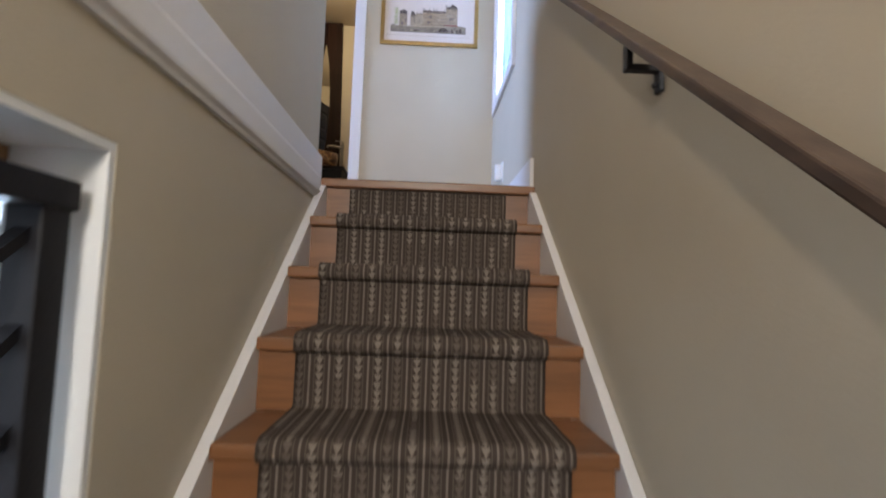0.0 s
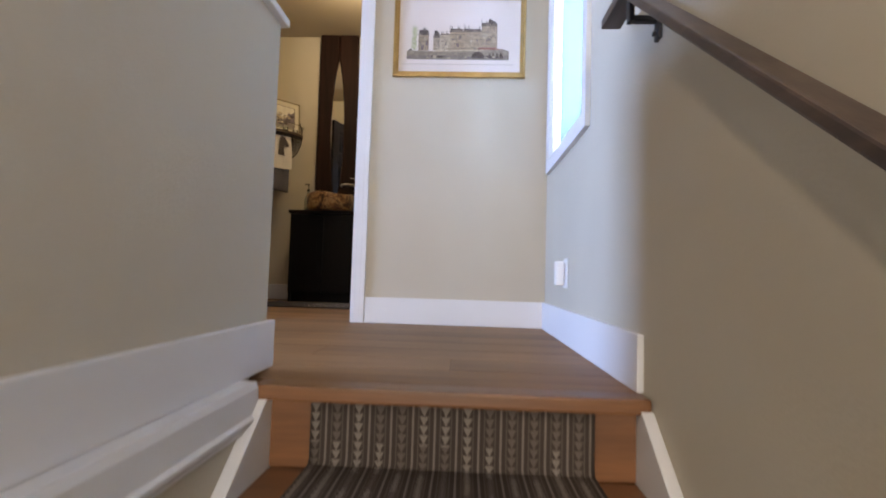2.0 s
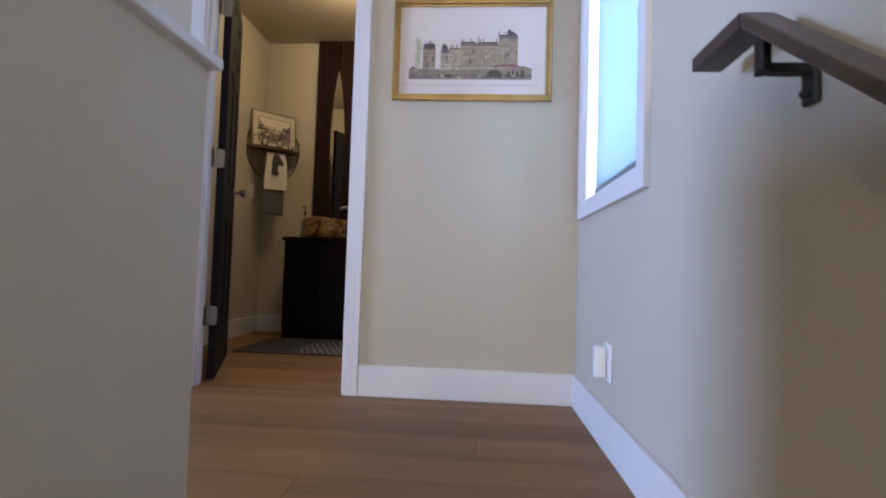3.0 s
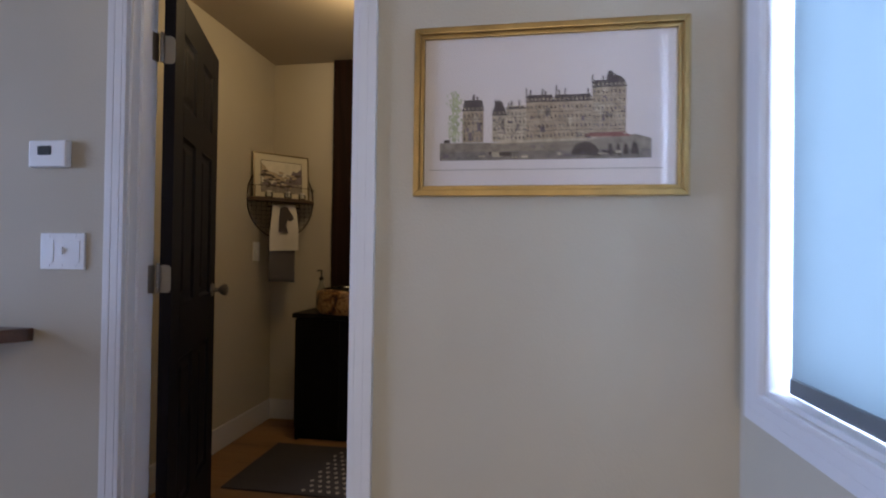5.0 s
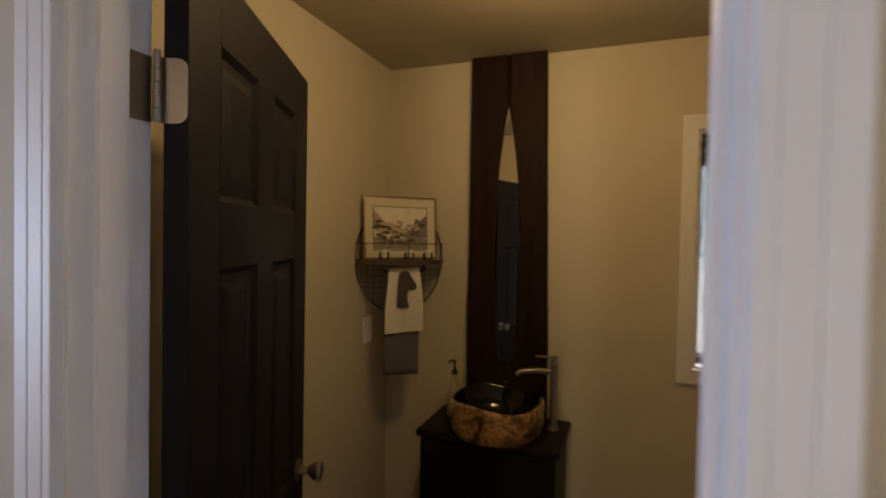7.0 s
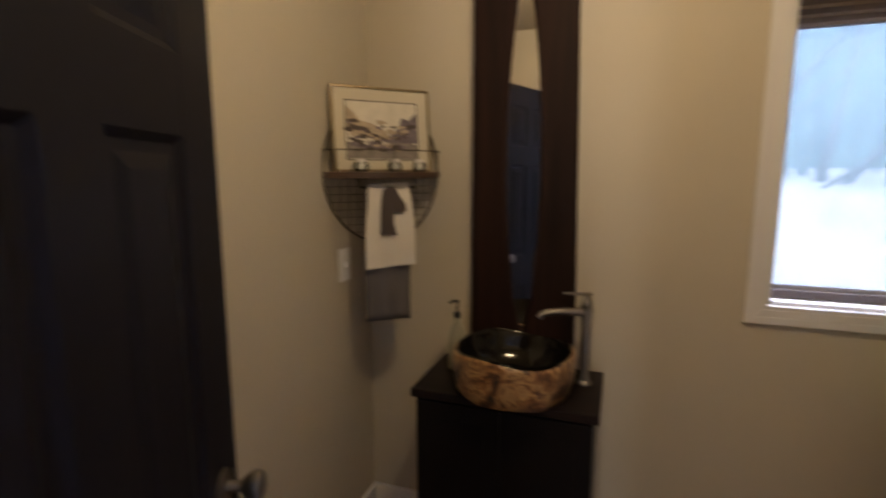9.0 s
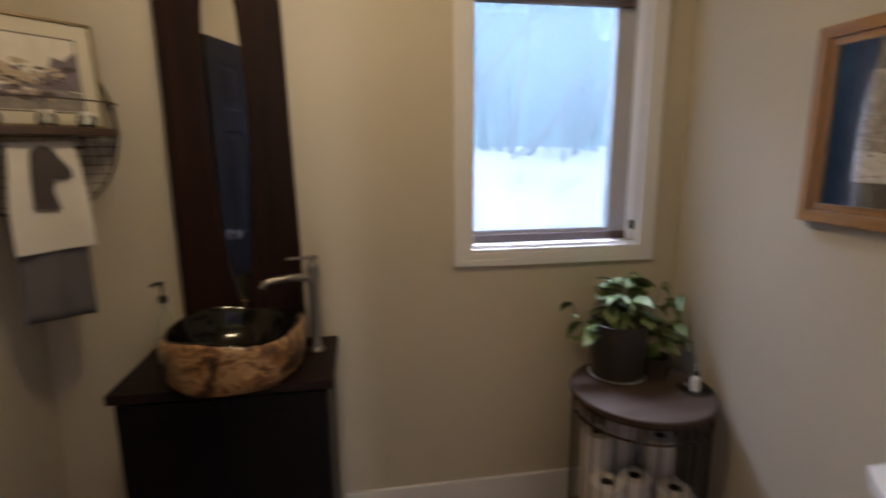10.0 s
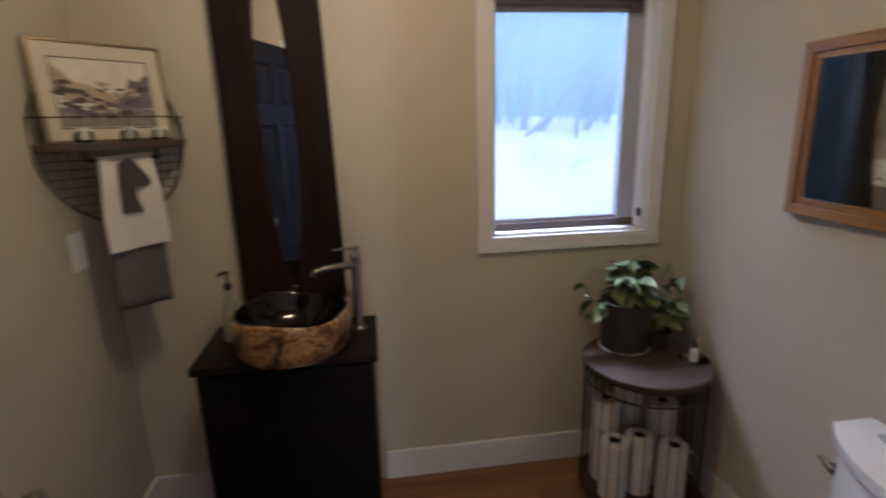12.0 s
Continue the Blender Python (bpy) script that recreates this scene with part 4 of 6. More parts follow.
# ---- bathroom ----
# vanity
cab = thing("vanity_cabinet", (-1.15, 5.43, 0), "small black bathroom cabinet with a dark worn wooden top", "cabinet")
CX, CX2, CY, CY2 = -1.440, -.862, 5.262, 5.600
part("side_panel", B((CX, CX + .018, CY, CY2, 0.0, .755), bevel=.002), BLACKWOOD, cab)
part("side_panel", B((CX2 - .018, CX2, CY, CY2, 0.0, .755), bevel=.002), BLACKWOOD, cab)
part("back_panel", B((CX + .019, CX2 - .019, CY2 - .008, CY2, 0.05, .755)), BLACKWOOD, cab)
part("plinth", B((CX + .019, CX2 - .019, CY + .03, CY + .045, 0.0, .075)), BLACKWOOD, cab)
part("bottom", B((CX + .019, CX2 - .019, CY + .001, CY2 - .009, .0755, .092)), BLACKWOOD, cab)
for x0, x1, hx in ((CX + .002, -1.1525, -1.175), (-1.1495, CX2 - .002, -1.127)):
    d = part("door", B((x0, x1, CY - .018, CY - .001, .085, .748), bevel=.002), BLACKWOOD, cab)
    part("door_panel", B((x0 + .05, x1 - .05, CY - .0215, CY - .0185, .14, .695), bevel=.0012), BLACKWOOD, d)
part("top", B((-1.458, -.845, 5.240, 5.606, .756, .785), bevel=.004), TOPWOOD, cab, "dark stained wooden top")

# mirror plank
mir = thing("mirror_plank", (-1.155, 5.60, .79), "tall dark wooden plank mirror with a slim pointed opening", "mirror")
Z0, Z1 = .787, 2.473
slit = [(.915, .0005), (.95, .012), (1.02, .028), (1.12, .040), (1.25, .051), (1.40, .058), (1.55, .061), (1.70, .059), (1.85, .051), (2.0, .037), (2.12, .021), (2.24, .0005)]


def half_board(side):
    bm = bmesh.new()
    zs = [Z0] + [s[0] for s in slit] + [Z1]
    fr, bk = [], []
    for z in zs:
        hw = next((s[1] for s in slit if s[0] == z), .0005)
        t = (z - Z0) / (Z1 - Z0)
        c = -1.147 - .014 * t
        e = (-1.340 if side < 0 else -.950 - .036 * t) + .004 * noise.noise(Vector((side, z * 2.1, 0)))
        inner = c + side * hw
        fr.append([bm.verts.new((e, 5.568, z)), bm.verts.new((e + (-side) * .006, 5.562, z)), bm.verts.new((inner + side * .012, 5.562, z)), bm.verts.new((inner, 5.574, z))])
        bk.append([bm.verts.new((e, 5.600, z)), bm.verts.new((inner, 5.600, z))])
    for i in range(len(zs) - 1):
        p, q, r, s = fr[i], fr[i + 1], bk[i], bk[i + 1]
        for k in range(3):
            bm.faces.new([p[k], p[k + 1], q[k + 1], q[k]])
        bm.faces.new([p[3], r[1], s[1], q[3]])
        bm.faces.new([r[0], p[0], q[0], s[0]])
        bm.faces.new([r[1], r[0], s[0], s[1]])
    bm.faces.new(fr[0] + [bk[0][1], bk[0][0]])
    bm.faces.new(list(reversed(fr[-1])) + [bk[-1][0], bk[-1][1]])
    bmesh.ops.recalc_face_normals(bm, faces=bm.faces[:])
    return bm


part("board", half_board(-1), PLANKDARK, mir)
part("board", half_board(1), PLANKDARK, mir)
bm = B((-1.26, -1.04, 5.5792, 5.583, .85, 2.30))
bmesh.ops.rotate(bm, cent=(-1.15, 5.581, 1.5), matrix=Matrix.Rotation(radians(1.4), 3, "Z"), verts=bm.verts[:])
part("mirror_glass", bm, MIRROR, mir, "clear mirror glass")

# vessel sink of petrified wood
sink = thing("vessel_sink", (-1.115, 5.395, .785), "round petrified-wood vessel sink with a polished black bowl", "sink")
SCX, SCY, SZ = -1.130, 5.350, .7855
SK = 1.06


def bark_wobble(a, i):
    return 1 + .045 * noise.noise(Vector((math.cos(a) * 1.7, math.sin(a) * 1.7, i * .12))) + .022 * noise.noise(Vector((math.cos(a) * 6, math.sin(a) * 6, i * .45))) + .012 * math.cos(2 * a + .6)


outer = [(0, 0), (.150, 0), (.168, .004), (.178, .018), (.184, .045), (.187, .075), (.189, .105), (.190, .125), (.187, .138), (.180, .143)]
bm = lathe([(r * SK, z * 1.03) for r, z in outer], (SCX, SCY, SZ), 72, bark_wobble)
for v in bm.verts:
    a = math.atan2(v.co.y - SCY, v.co.x - SCX)
    if v.co.z > SZ + .09:
        v.co.z += .008 * math.sin(3 * a + 1) * (v.co.z - SZ - .09) / .05
part("bark_side", bm, PETRIFIED, sink, "rough brown and tan petrified bark", smooth=True)
bowl = [(.180, .143), (.172, .145), (.166, .138), (.158, .11), (.140, .070), (.105, .038), (.055, .022), (.022, .020), (0, .020)]
bm = lathe([(r * SK, z * 1.03) for r, z in bowl], (SCX, SCY, SZ), 72, lambda a, i: bark_wobble(a, 9) if i < 2 else 1 + (bark_wobble(a, 9) - 1) * max(0, (7 - i) / 6))
for v in bm.verts:
    a = math.atan2(v.co.y - SCY, v.co.x - SCX)
    if v.co.z > SZ + .09:
        v.co.z += .008 * math.sin(3 * a + 1) * (v.co.z - SZ - .09) / .05
part("bowl", bm, SINKBLACK, sink, "polished black inside", smooth=True)
part("drain", lathe([(0, .0215), (.021, .0215), (.023, .0245), (.019, .026), (0, .0255)], (SCX, SCY, SZ), 24), CHROME, sink, "chrome drain", smooth=True)

# tall faucet
fx, fy = -.908, 5.478
fau = thing("faucet", (fx, fy, .785), "tall brushed nickel vessel faucet with a flat lever", "faucet")
part("base_flange", lathe([(0, 0), (.027, 0), (.027, .006), (.022, .012), (.019, .014), (0, .014)], (fx, fy, .7855), 28), NICKEL, fau, smooth=True)
part("column", lathe([(0, .0145), (.0185, .0145), (.0150, .045), (.0140, .14), (.0160, .215), (.0205, .262), (.0205, .270), (0, .270)], (fx, fy, .7855), 28), NICKEL, fau, smooth=True)
part("cap", lathe([(0, .2705), (.016, .2705), (.0185, .276), (.0185, .291), (.014, .297), (.010, .304), (.010, .311), (0, .312)], (fx, fy, .7855), 24), NICKEL, fau, smooth=True)
bm = bmesh.new()
tube(bm, [(fx - .012, fy - .006, 1.040), (fx - .07, fy - .030, 1.044), (fx - .12, fy - .051, 1.042), (fx - .142, fy - .060, 1.036), (fx - .150, fy - .063, 1.022)], [.0145, .013, .012, .0115, .0105], 16)
part("spout", bm, NICKEL, fau, smooth=True)
bm = bmesh.new()
tube(bm, [(fx + .014, fy + .006, 1.103), (fx - .03, fy - .012, 1.104), (fx - .075, fy - .031, 1.106)], [.0065, .0055, .0045], 10)
part("lever", bm, NICKEL, fau, smooth=True)

# soap bottle
sx, sy = -1.365, 5.468
bot = thing("soap_bottle", (sx, sy, .785), "clear glass soap bottle with yellow liquid and a black pump", "soap dispenser")
g_ = part("bottle", lathe([(0, 0), (.030, 0), (.0335, .004), (.034, .09), (.033, .115), (.026, .145), (.015, .170), (.012, .182), (.012, .194)], (sx, sy, .7855), 28), HAZEGLASS, bot, smooth=True)
g_.visible_shadow = False
part("liquid", lathe([(0, .003), (.029, .003), (.031, .008), (.031, .092), (0, .092)], (sx, sy, .7855), 24), SOAP, bot, "pale yellow liquid soap", smooth=True)
part("pump_collar", lathe([(0, .1945), (.014, .1945), (.0145, .212), (.010, .216), (0, .216)], (sx, sy, .7855), 20), BLACKPLASTIC, bot, smooth=True)
bm = bmesh.new()
tube(bm, [(sx, sy, 1.0), (sx, sy, 1.040)], .0045, 10)
tube(bm, [(sx + .008, sy - .004, 1.043), (sx - .012, sy - .018, 1.045), (sx - .022, sy - .026, 1.037)], .0055, 10)
part("pump_head", bm, BLACKPLASTIC, bot, smooth=True)

# corner shelf of wire and wood; its own x runs along the shelf, y points out of the corner
SHC = (-1.640, 5.440, 1.500)
shm = pose(*SHC, 0, 0, 46.5 + 0)
shelf = new("corner_shelf")
shelf.matrix_basis = shm
HOME[shelf] = shm
tagged(shelf, "round dark wire basket shelf hung across the corner", "wall shelf")
hoop = []
for i in range(56):
    a = 2 * math.pi * i / 56
    hoop.append((.222 * math.cos(a), .012, .012 + .262 * math.sin(a)))
bm = bmesh.new()
start = next(i for i, p in enumerate(hoop) if p[2] >= .200 and hoop[(i + 1) % 56][2] < .200)
order = [hoop[(start + k) % 56] for k in range(56)]
order = [p for p in order if p[2] < .21]
tube(bm, order, .0042, 8)
part("hoop", bm, WIRE, shelf, smooth=True, local=True)
for j in range(-6, 7):
    x = j * .0325
    zb = .012 - .262 * math.sqrt(max(0, 1 - (x / .222) ** 2))
    zt = min(.19, .012 + .262 * math.sqrt(max(0, 1 - (x / .222) ** 2)))
    bm = bmesh.new()
    tube(bm, [(x, .012, zb + .002), (x, .012, zt)], .0013, 5)
    part("grid_wire", bm, WIRE, shelf, local=True)
for j in range(9):
    z = -.235 + j * .0275
    hw = .222 * math.sqrt(max(0, 1 - ((z - .012) / .262) ** 2))
    bm = bmesh.new()
    tube(bm, [(-hw, .0145, z), (hw, .0145, z)], .0013, 5)
    part("grid_wire", bm, WIRE, shelf, local=True)
arc = [(.222 * math.cos(a), -.11 * math.sin(a)) for a in [math.pi * i / 16 for i in range(17)]]
part("board", prism(arc + [(-.222, .009), (.222, .009)], 2, -.012, .010, .002), SHELFWOOD, shelf, "dark wooden board with a curved front", local=True)
bm = bmesh.new()
tube(bm, [(.222, .010, .085)] + [(.222 * math.cos(a), -.108 * math.sin(a), .085) for a in [math.pi * i / 16 for i in range(17)]] + [(-.222, .010, .085)], .0022, 6)
part("guard_rail", bm, WIRE, shelf, smooth=True, local=True)
for a in (30, 90, 150):
    bm = bmesh.new()
    tube(bm, [(.220 * math.cos(radians(a)), -.106 * math.sin(radians(a)), .0105), (.220 * math.cos(radians(a)), -.107 * math.sin(radians(a)), .084)], .0018, 6)
    part("guard_post", bm, WIRE, shelf, local=True)
bm = bmesh.new()
tube(bm, [(-.105, -.03, -.0125), (-.105, -.045, -.045), (.105, -.045, -.045), (.105, -.03, -.0125)], .0045, 8)
part("towel_bar", bm, WIRE, shelf, "black towel bar", smooth=True, local=True)


def towel(name, x0, x1, y, ztop, front, back, mat, label, seed):
    bm = bmesh.new()
    n1, n2 = 10, 26
    L = front + back
    grid = []
    for j in range(n2 + 1):
        s = j / n2 * L
        if s < back:
            yy, z = y + .007, ztop - (back - s)
        else:
            yy, z = y - .007, ztop - (s - back)
        if abs(s - back) < .012:
            yy, z = y - .007 * (s - back) / .012, ztop + .004
        row = []
        for i in range(n1 + 1):
            u = i / n1
            drop = max(0, (ztop - z)) / .3
            ww = .5 + (u - .5) * (.82 + .18 * min(1, drop * 1.4))
            row.append(bm.verts.new((x0 + (x1 - x0) * ww, yy + (.006 * math.sin(u * 9 + seed) * min(1, drop)) * (1 if yy < y else .3), z + .004 * math.sin(u * 3 + seed))))
        grid.append(row)
    for p, q in zip(grid, grid[1:]):
        for i in range(n1):
            bm.faces.new([p[i], p[i + 1], q[i + 1], q[i]])
    t = solid(name, bm, mat, label, "towel", smooth=True, m=shm)
    md_ = t.modifiers.new("thickness", "SOLIDIFY")
    md_.thickness, md_.offset = .004, 0
    return t


towel("grey_hand_towel", -.095, .075, -.045, -.040, .495, .30, TOWELGREY, "dark grey towel hanging below the shelf", 1.0)
tw = thing("white_hand_towel", (0, 0, 0), "white hand towel with a dark printed patch, over the grey towel", "towel")
tw.matrix_basis = shm
HOME[tw] = shm
bm = bmesh.new()
grid = []
for j in range(15):
    z = -.030 - .300 * j / 14
    row = []
    for i in range(11):
        u = i / 10
        sh_ = .80 + .20 * min(1, (j / 14) * 1.7)
        row.append(bm.verts.new((-.005 + .19 * (u - .5) * sh_, -.058 - .012 * min(1, j / 3) - .005 * math.sin(u * 8) * j / 14, z + .006 * (u - .5))))
    grid.append(row)
back_row = [bm.verts.new((-.005 + .19 * (i / 10 - .5) * .8, -.036, -.032)) for i in range(11)]
back_low = [bm.verts.new((-.005 + .19 * (i / 10 - .5) * .9, -.034, -.25)) for i in range(11)]
grid = [back_low, back_row] + grid
for p, q in zip(grid, grid[1:]):
    for i in range(10):
        bm.faces.new([p[i], p[i + 1], q[i + 1], q[i]])
part("cloth", bm, TOWELWHITE, tw, smooth=True, local=True)
patch = [(-.035, -.055), (-.015, -.040), (.012, -.045), (.030, -.075), (.052, -.105), (.055, -.125), (.035, -.135), (.012, -.130), (.006, -.165), (.018, -.215), (-.045, -.212), (-.042, -.12)]
part("printed_patch", prism([(x - .002, z) for x, z in patch], 1, -.0795, -.0788), PRINTGREY, tw, "dark grey printed shape", local=True)

# small framed picture on the shelf
sp = thing("small_framed_picture", (0, 0, 0), "small dark-framed landscape picture with a beige mat, on the shelf", "framed picture")
spm = shm @ pose(-.005, -.012, .0105, -5, 0, 0)
sp.matrix_basis = spm
HOME[sp] = spm
w_, h_ = .185, .298
SLIMFRAME = paint("slim_frame_metal", (0.20, 0.15, 0.085), 0.4, 0.1, 0.1, 90, 0.7)
for r in ((-w_, -w_ + .007, -.012, 0, 0, h_), (w_ - .007, w_, -.012, 0, 0, h_), (-w_ + .0071, w_ - .0071, -.012, 0, 0, .007), (-w_ + .0071, w_ - .0071, -.012, 0, h_ - .007, h_)):
    part("frame", B(r), SLIMFRAME, sp, "thin dull gold frame", local=True)
part("mat", B((-w_ + .0072, w_ - .0072, -.006, -.003, .0072, h_ - .0072)), paint("beige_mat", (0.56, 0.51, 0.40), .8), sp, local=True)
part("inner_line", B((-.138, .138, -.0066, -.0061, .040, .250)), INKS["dark"], sp, local=True)
pr = part("print", B((-.134, .134, -.0072, -.0067, .044, .246)), paint("pale_print", (0.62, 0.58, 0.50), .8, .1, 0, 10, blotch=20), sp, local=True)
rnd = random.Random(9)
blobs = {k: bmesh.new() for k in ("mauve", "dark", "wash", "stone")}


def shape(kind, pts, lift):
    y = -.0073 - .0003 * lift - rnd.uniform(0, .00025)
    bm_ = blobs[kind]
    bm_.faces.new([bm_.verts.new((x, y, z * .975 - .005)) for x, z in pts])


shape("wash", [(-.134, .052), (.134, .052), (.134, .105), (.06, .118), (-.03, .100), (-.134, .112)], 0)
shape("stone", [(-.134, .240), (-.105, .215), (-.085, .190), (-.04, .180), (0, .160), (.015, .150), (.03, .125), (-.02, .118), (-.09, .135), (-.134, .150)], 1)
shape("mauve", [(.01, .112), (.03, .140), (.06, .165), (.075, .205), (.10, .195), (.134, .225), (.134, .110)], 1)
shape("mauve", [(-.11, .095), (-.02, .108), (.10, .098), (.134, .108), (.05, .080), (-.05, .085)], 2)
for i in range(80):
    x, z = rnd.uniform(-.125, .12), rnd.uniform(.075, .235)
    keep = z < .20 - .35 * abs(x + .02) + .5 * max(0, abs(x) - .06)
    if not keep:
        continue
    s_ = rnd.uniform(.007, .019)
    shape(rnd.choice(["dark", "mauve", "stone", "dark"]), [(x + s_ * 1.5 * math.cos(a) * rnd.uniform(.5, 1), z + s_ * .7 * math.sin(a) * rnd.uniform(.5, 1)) for a in [2 * math.pi * q / 6 for q in range(6)]], 3)
for k, bm_ in blobs.items():
    tagged(part("ink_" + k, bm_, INKS[k], pr, local=True), kind="stuff")
for i, x in enumerate((-.105, .012, .115)):
    yv = -.060 if i != 1 else -.078
    vm = shm @ pose(x, yv, .0105)
    vo = new("glass_votive")
    vo.matrix_basis = vm
    HOME[vo] = vm
    tagged(vo, "small glass votive with a white candle on the shelf", "candle holder", "votives on the shelf")
    g_ = part("cup", lathe([(0, 0), (.016, 0), (.022, .006), (.025, .018), (.022, .030), (.019, .034), (.0175, .034), (.020, .029), (.022, .018), (.019, .008), (0, .004)], seg=20), BOTTLEGLASS, vo, smooth=True, local=True)
    g_.visible_shadow = False
    part("candle", lathe([(0, .009), (.0165, .009), (.0175, .020), (.0165, .042), (.014, .045), (0, .045)], seg=18), ROLLPAPER, vo, "white candle", smooth=True, local=True)

# second picture: snowy forest
pic = picture("forest_picture", 0, XR, -.032, 4.446, 5.050, 1.244, 1.742, .050, HONEY, "honey-oak framed picture of a snowy forest in a black mat", MATBLACK)
FY0, FY1, FZ0, FZ1 = 4.562, 4.925, 1.358, 1.614
part("bevel_line", B((XR - .0104, XR - .0100, FY0 - .004, FY1 + .004, FZ0 - .004, FZ1 + .004)), PAPER, pic, "thin white mat edge")
m_, nt_, n_, l_, b_ = material("winter_woods_print")
tc_, gr_, mp_, ns_, mp2 = n_.new("ShaderNodeTexCoord"), n_.new("ShaderNodeTexGradient"), n_.new("ShaderNodeMapping"), n_.new("ShaderNodeTexNoise"), n_.new("ShaderNodeMapping")
gr_.gradient_type = "SPHERICAL"
mp_.inputs["Location"].default_value = (0, 0, -6.5 * .285)
mp_.inputs["Scale"].default_value = (0, 21.0, 6.5)
mp2.inputs["Scale"].default_value = (1, 1, .35)
l_.new(tc_.outputs["Object"], mp_.inputs["Vector"])
l_.new(mp_.outputs["Vector"], gr_.inputs["Vector"])
l_.new(tc_.outputs["Object"], mp2.inputs["Vector"])
l_.new(mp2.outputs["Vector"], ns_.inputs["Vector"])
ns_.inputs["Scale"].default_value, ns_.inputs["Detail"].default_value, ns_.inputs["Roughness"].default_value = 85, 6, .7
rp_ = n_.new("ShaderNodeValToRGB")
l_.new(ns_.outputs["Fac"], rp_.inputs["Fac"])
rp_.color_ramp.elements[0].color, rp_.color_ramp.elements[1].color = (0.11, 0.085, 0.095, 1), (0.60, 0.53, 0.53, 1)
rp_.color_ramp.elements[0].position, rp_.color_ramp.elements[1].position = .38, .62
mx_ = n_.new("ShaderNodeMix")
mx_.data_type = "RGBA"
sm_ = n_.new("ShaderNodeMapRange")
sm_.inputs["From Min"].default_value, sm_.inputs["From Max"].default_value, sm_.inputs["To Max"].default_value = .20, .85, .95
l_.new(gr_.outputs["Fac"], sm_.inputs["Value"])
l_.new(sm_.outputs["Result"], mx_.inputs["Factor"])
l_.new(rp_.outputs["Color"], mx_.inputs["A"])
mx_.inputs["B"].default_value = (0.78, 0.47, 0.19, 1)
l_.new(mx_.outputs["Result"], b_.inputs["Base Color"])
b_.inputs["Roughness"].default_value = .8
pr = part("print", B((XR - .0110, XR - .0106, FY0, FY1, FZ0, FZ1)), m_, pic)
# the print's own base point, so that its tones sit about its middle
rnd = random.Random(21)
fl = {k: bmesh.new() for k in ("snow", "trunk", "mauve", "wash")}
FW, FH = FY1 - FY0, FZ1 - FZ0


def paint_shape(kind, pts, lift):
    x = XR - .01115 - .00010 * lift - rnd.uniform(0, .00009)
    bm_ = fl[kind]
    bm_.faces.new([bm_.verts.new((x, FY1 - FW * min(1, max(0, u)), FZ0 + FH * min(1, max(0, v)))) for u, v in pts])


def blot(kind, u, v, s, lift, flat=.6):
    n = 6
    a0 = rnd.uniform(0, 6)
    paint_shape(kind, [(u + s * .72 * math.cos(a0 + 6.283 * q / n) * (k_ := rnd.uniform(.5, 1.1)), v + s * flat * math.sin(a0 + 6.283 * q / n) * k_) for q in range(n)], lift)


paint_shape("snow", [(0, 0), (1, 0), (1, .30), (.85, .27), (.70, .25), (.55, .24), (.42, .25), (.30, .23), (.16, .27), (0, .30)], 0)
for i in range(60):
    blot("wash", rnd.uniform(0, 1), rnd.uniform(.02, .24), rnd.uniform(.015, .05), 1, .25)
for i in range(120):
    v = abs(rnd.gauss(0, .10))
    if v > .25:
        continue
    blot("trunk", .60 + rnd.gauss(0, .10 - .25 * v), v, rnd.uniform(.015, .045), 2, .30)
for i in range(50):
    blot("snow", .60 + rnd.gauss(0, .13), rnd.uniform(.0, .24), rnd.uniform(.012, .034), 3, .45)
for i in range(46):
    u = rnd.choice([rnd.uniform(.12, .42), rnd.uniform(.58, .86)])
    v0 = rnd.uniform(.26, .36)
    w2 = rnd.uniform(.0015, .004)
    lean = rnd.uniform(-.015, .03)
    paint_shape(rnd.choice(["mauve", "trunk", "wash"]), [(u - w2, v0), (u + w2, v0), (u + w2 * .5 + lean, 1), (u - w2 * .5 + lean, 1)], 1)
for u, v0, lean, n, low in ((.325, .25, .11, 150, .60), (.60, .29, .06, 200, .50), (.57, .32, .03, 20, .7), (.22, .32, .02, 60, .55), (.74, .32, .02, 70, .5)):
    paint_shape("trunk", [(u - .010, v0), (u + .008, v0), (u + lean + .003, 1), (u + lean - .004, 1)], 3)
    for i in range(n):
        v = rnd.uniform(low, 1.0)
        uu = u + lean * (v - v0) / (1 - v0) + rnd.gauss(0, .016 + .055 * (1.02 - v))
        blot(rnd.choice(["trunk", "mauve", "trunk", "trunk"]), uu, v, rnd.uniform(.008, .024), 4, .7)
for u, v0, lean, spread_ in ((.31, .26, .10, .10), (.615, .28, .07, .095), (.20, .34, .02, .05), (.45, .34, .0, .035), (.76, .34, .0, .05)):
    for i in range(64 if spread_ > .08 else 26):
        v = v0 + .20 + (.80 - v0) * i / (64 if spread_ > .08 else 26)
        uc = u + lean * (v - v0) / (1 - v0)
        for side in (-1, 1):
            ln = spread_ * rnd.uniform(.35, 1.0) * (1.25 - v)
            dr = rnd.uniform(.015, .05)
            paint_shape(rnd.choice(["trunk", "trunk", "mauve"]), [(uc, v), (uc + side * ln * .5, v - dr * .5 + .006), (uc + side * ln, v - dr), (uc + side * ln * .5, v - dr * .9), (uc, v - .010)], 4)
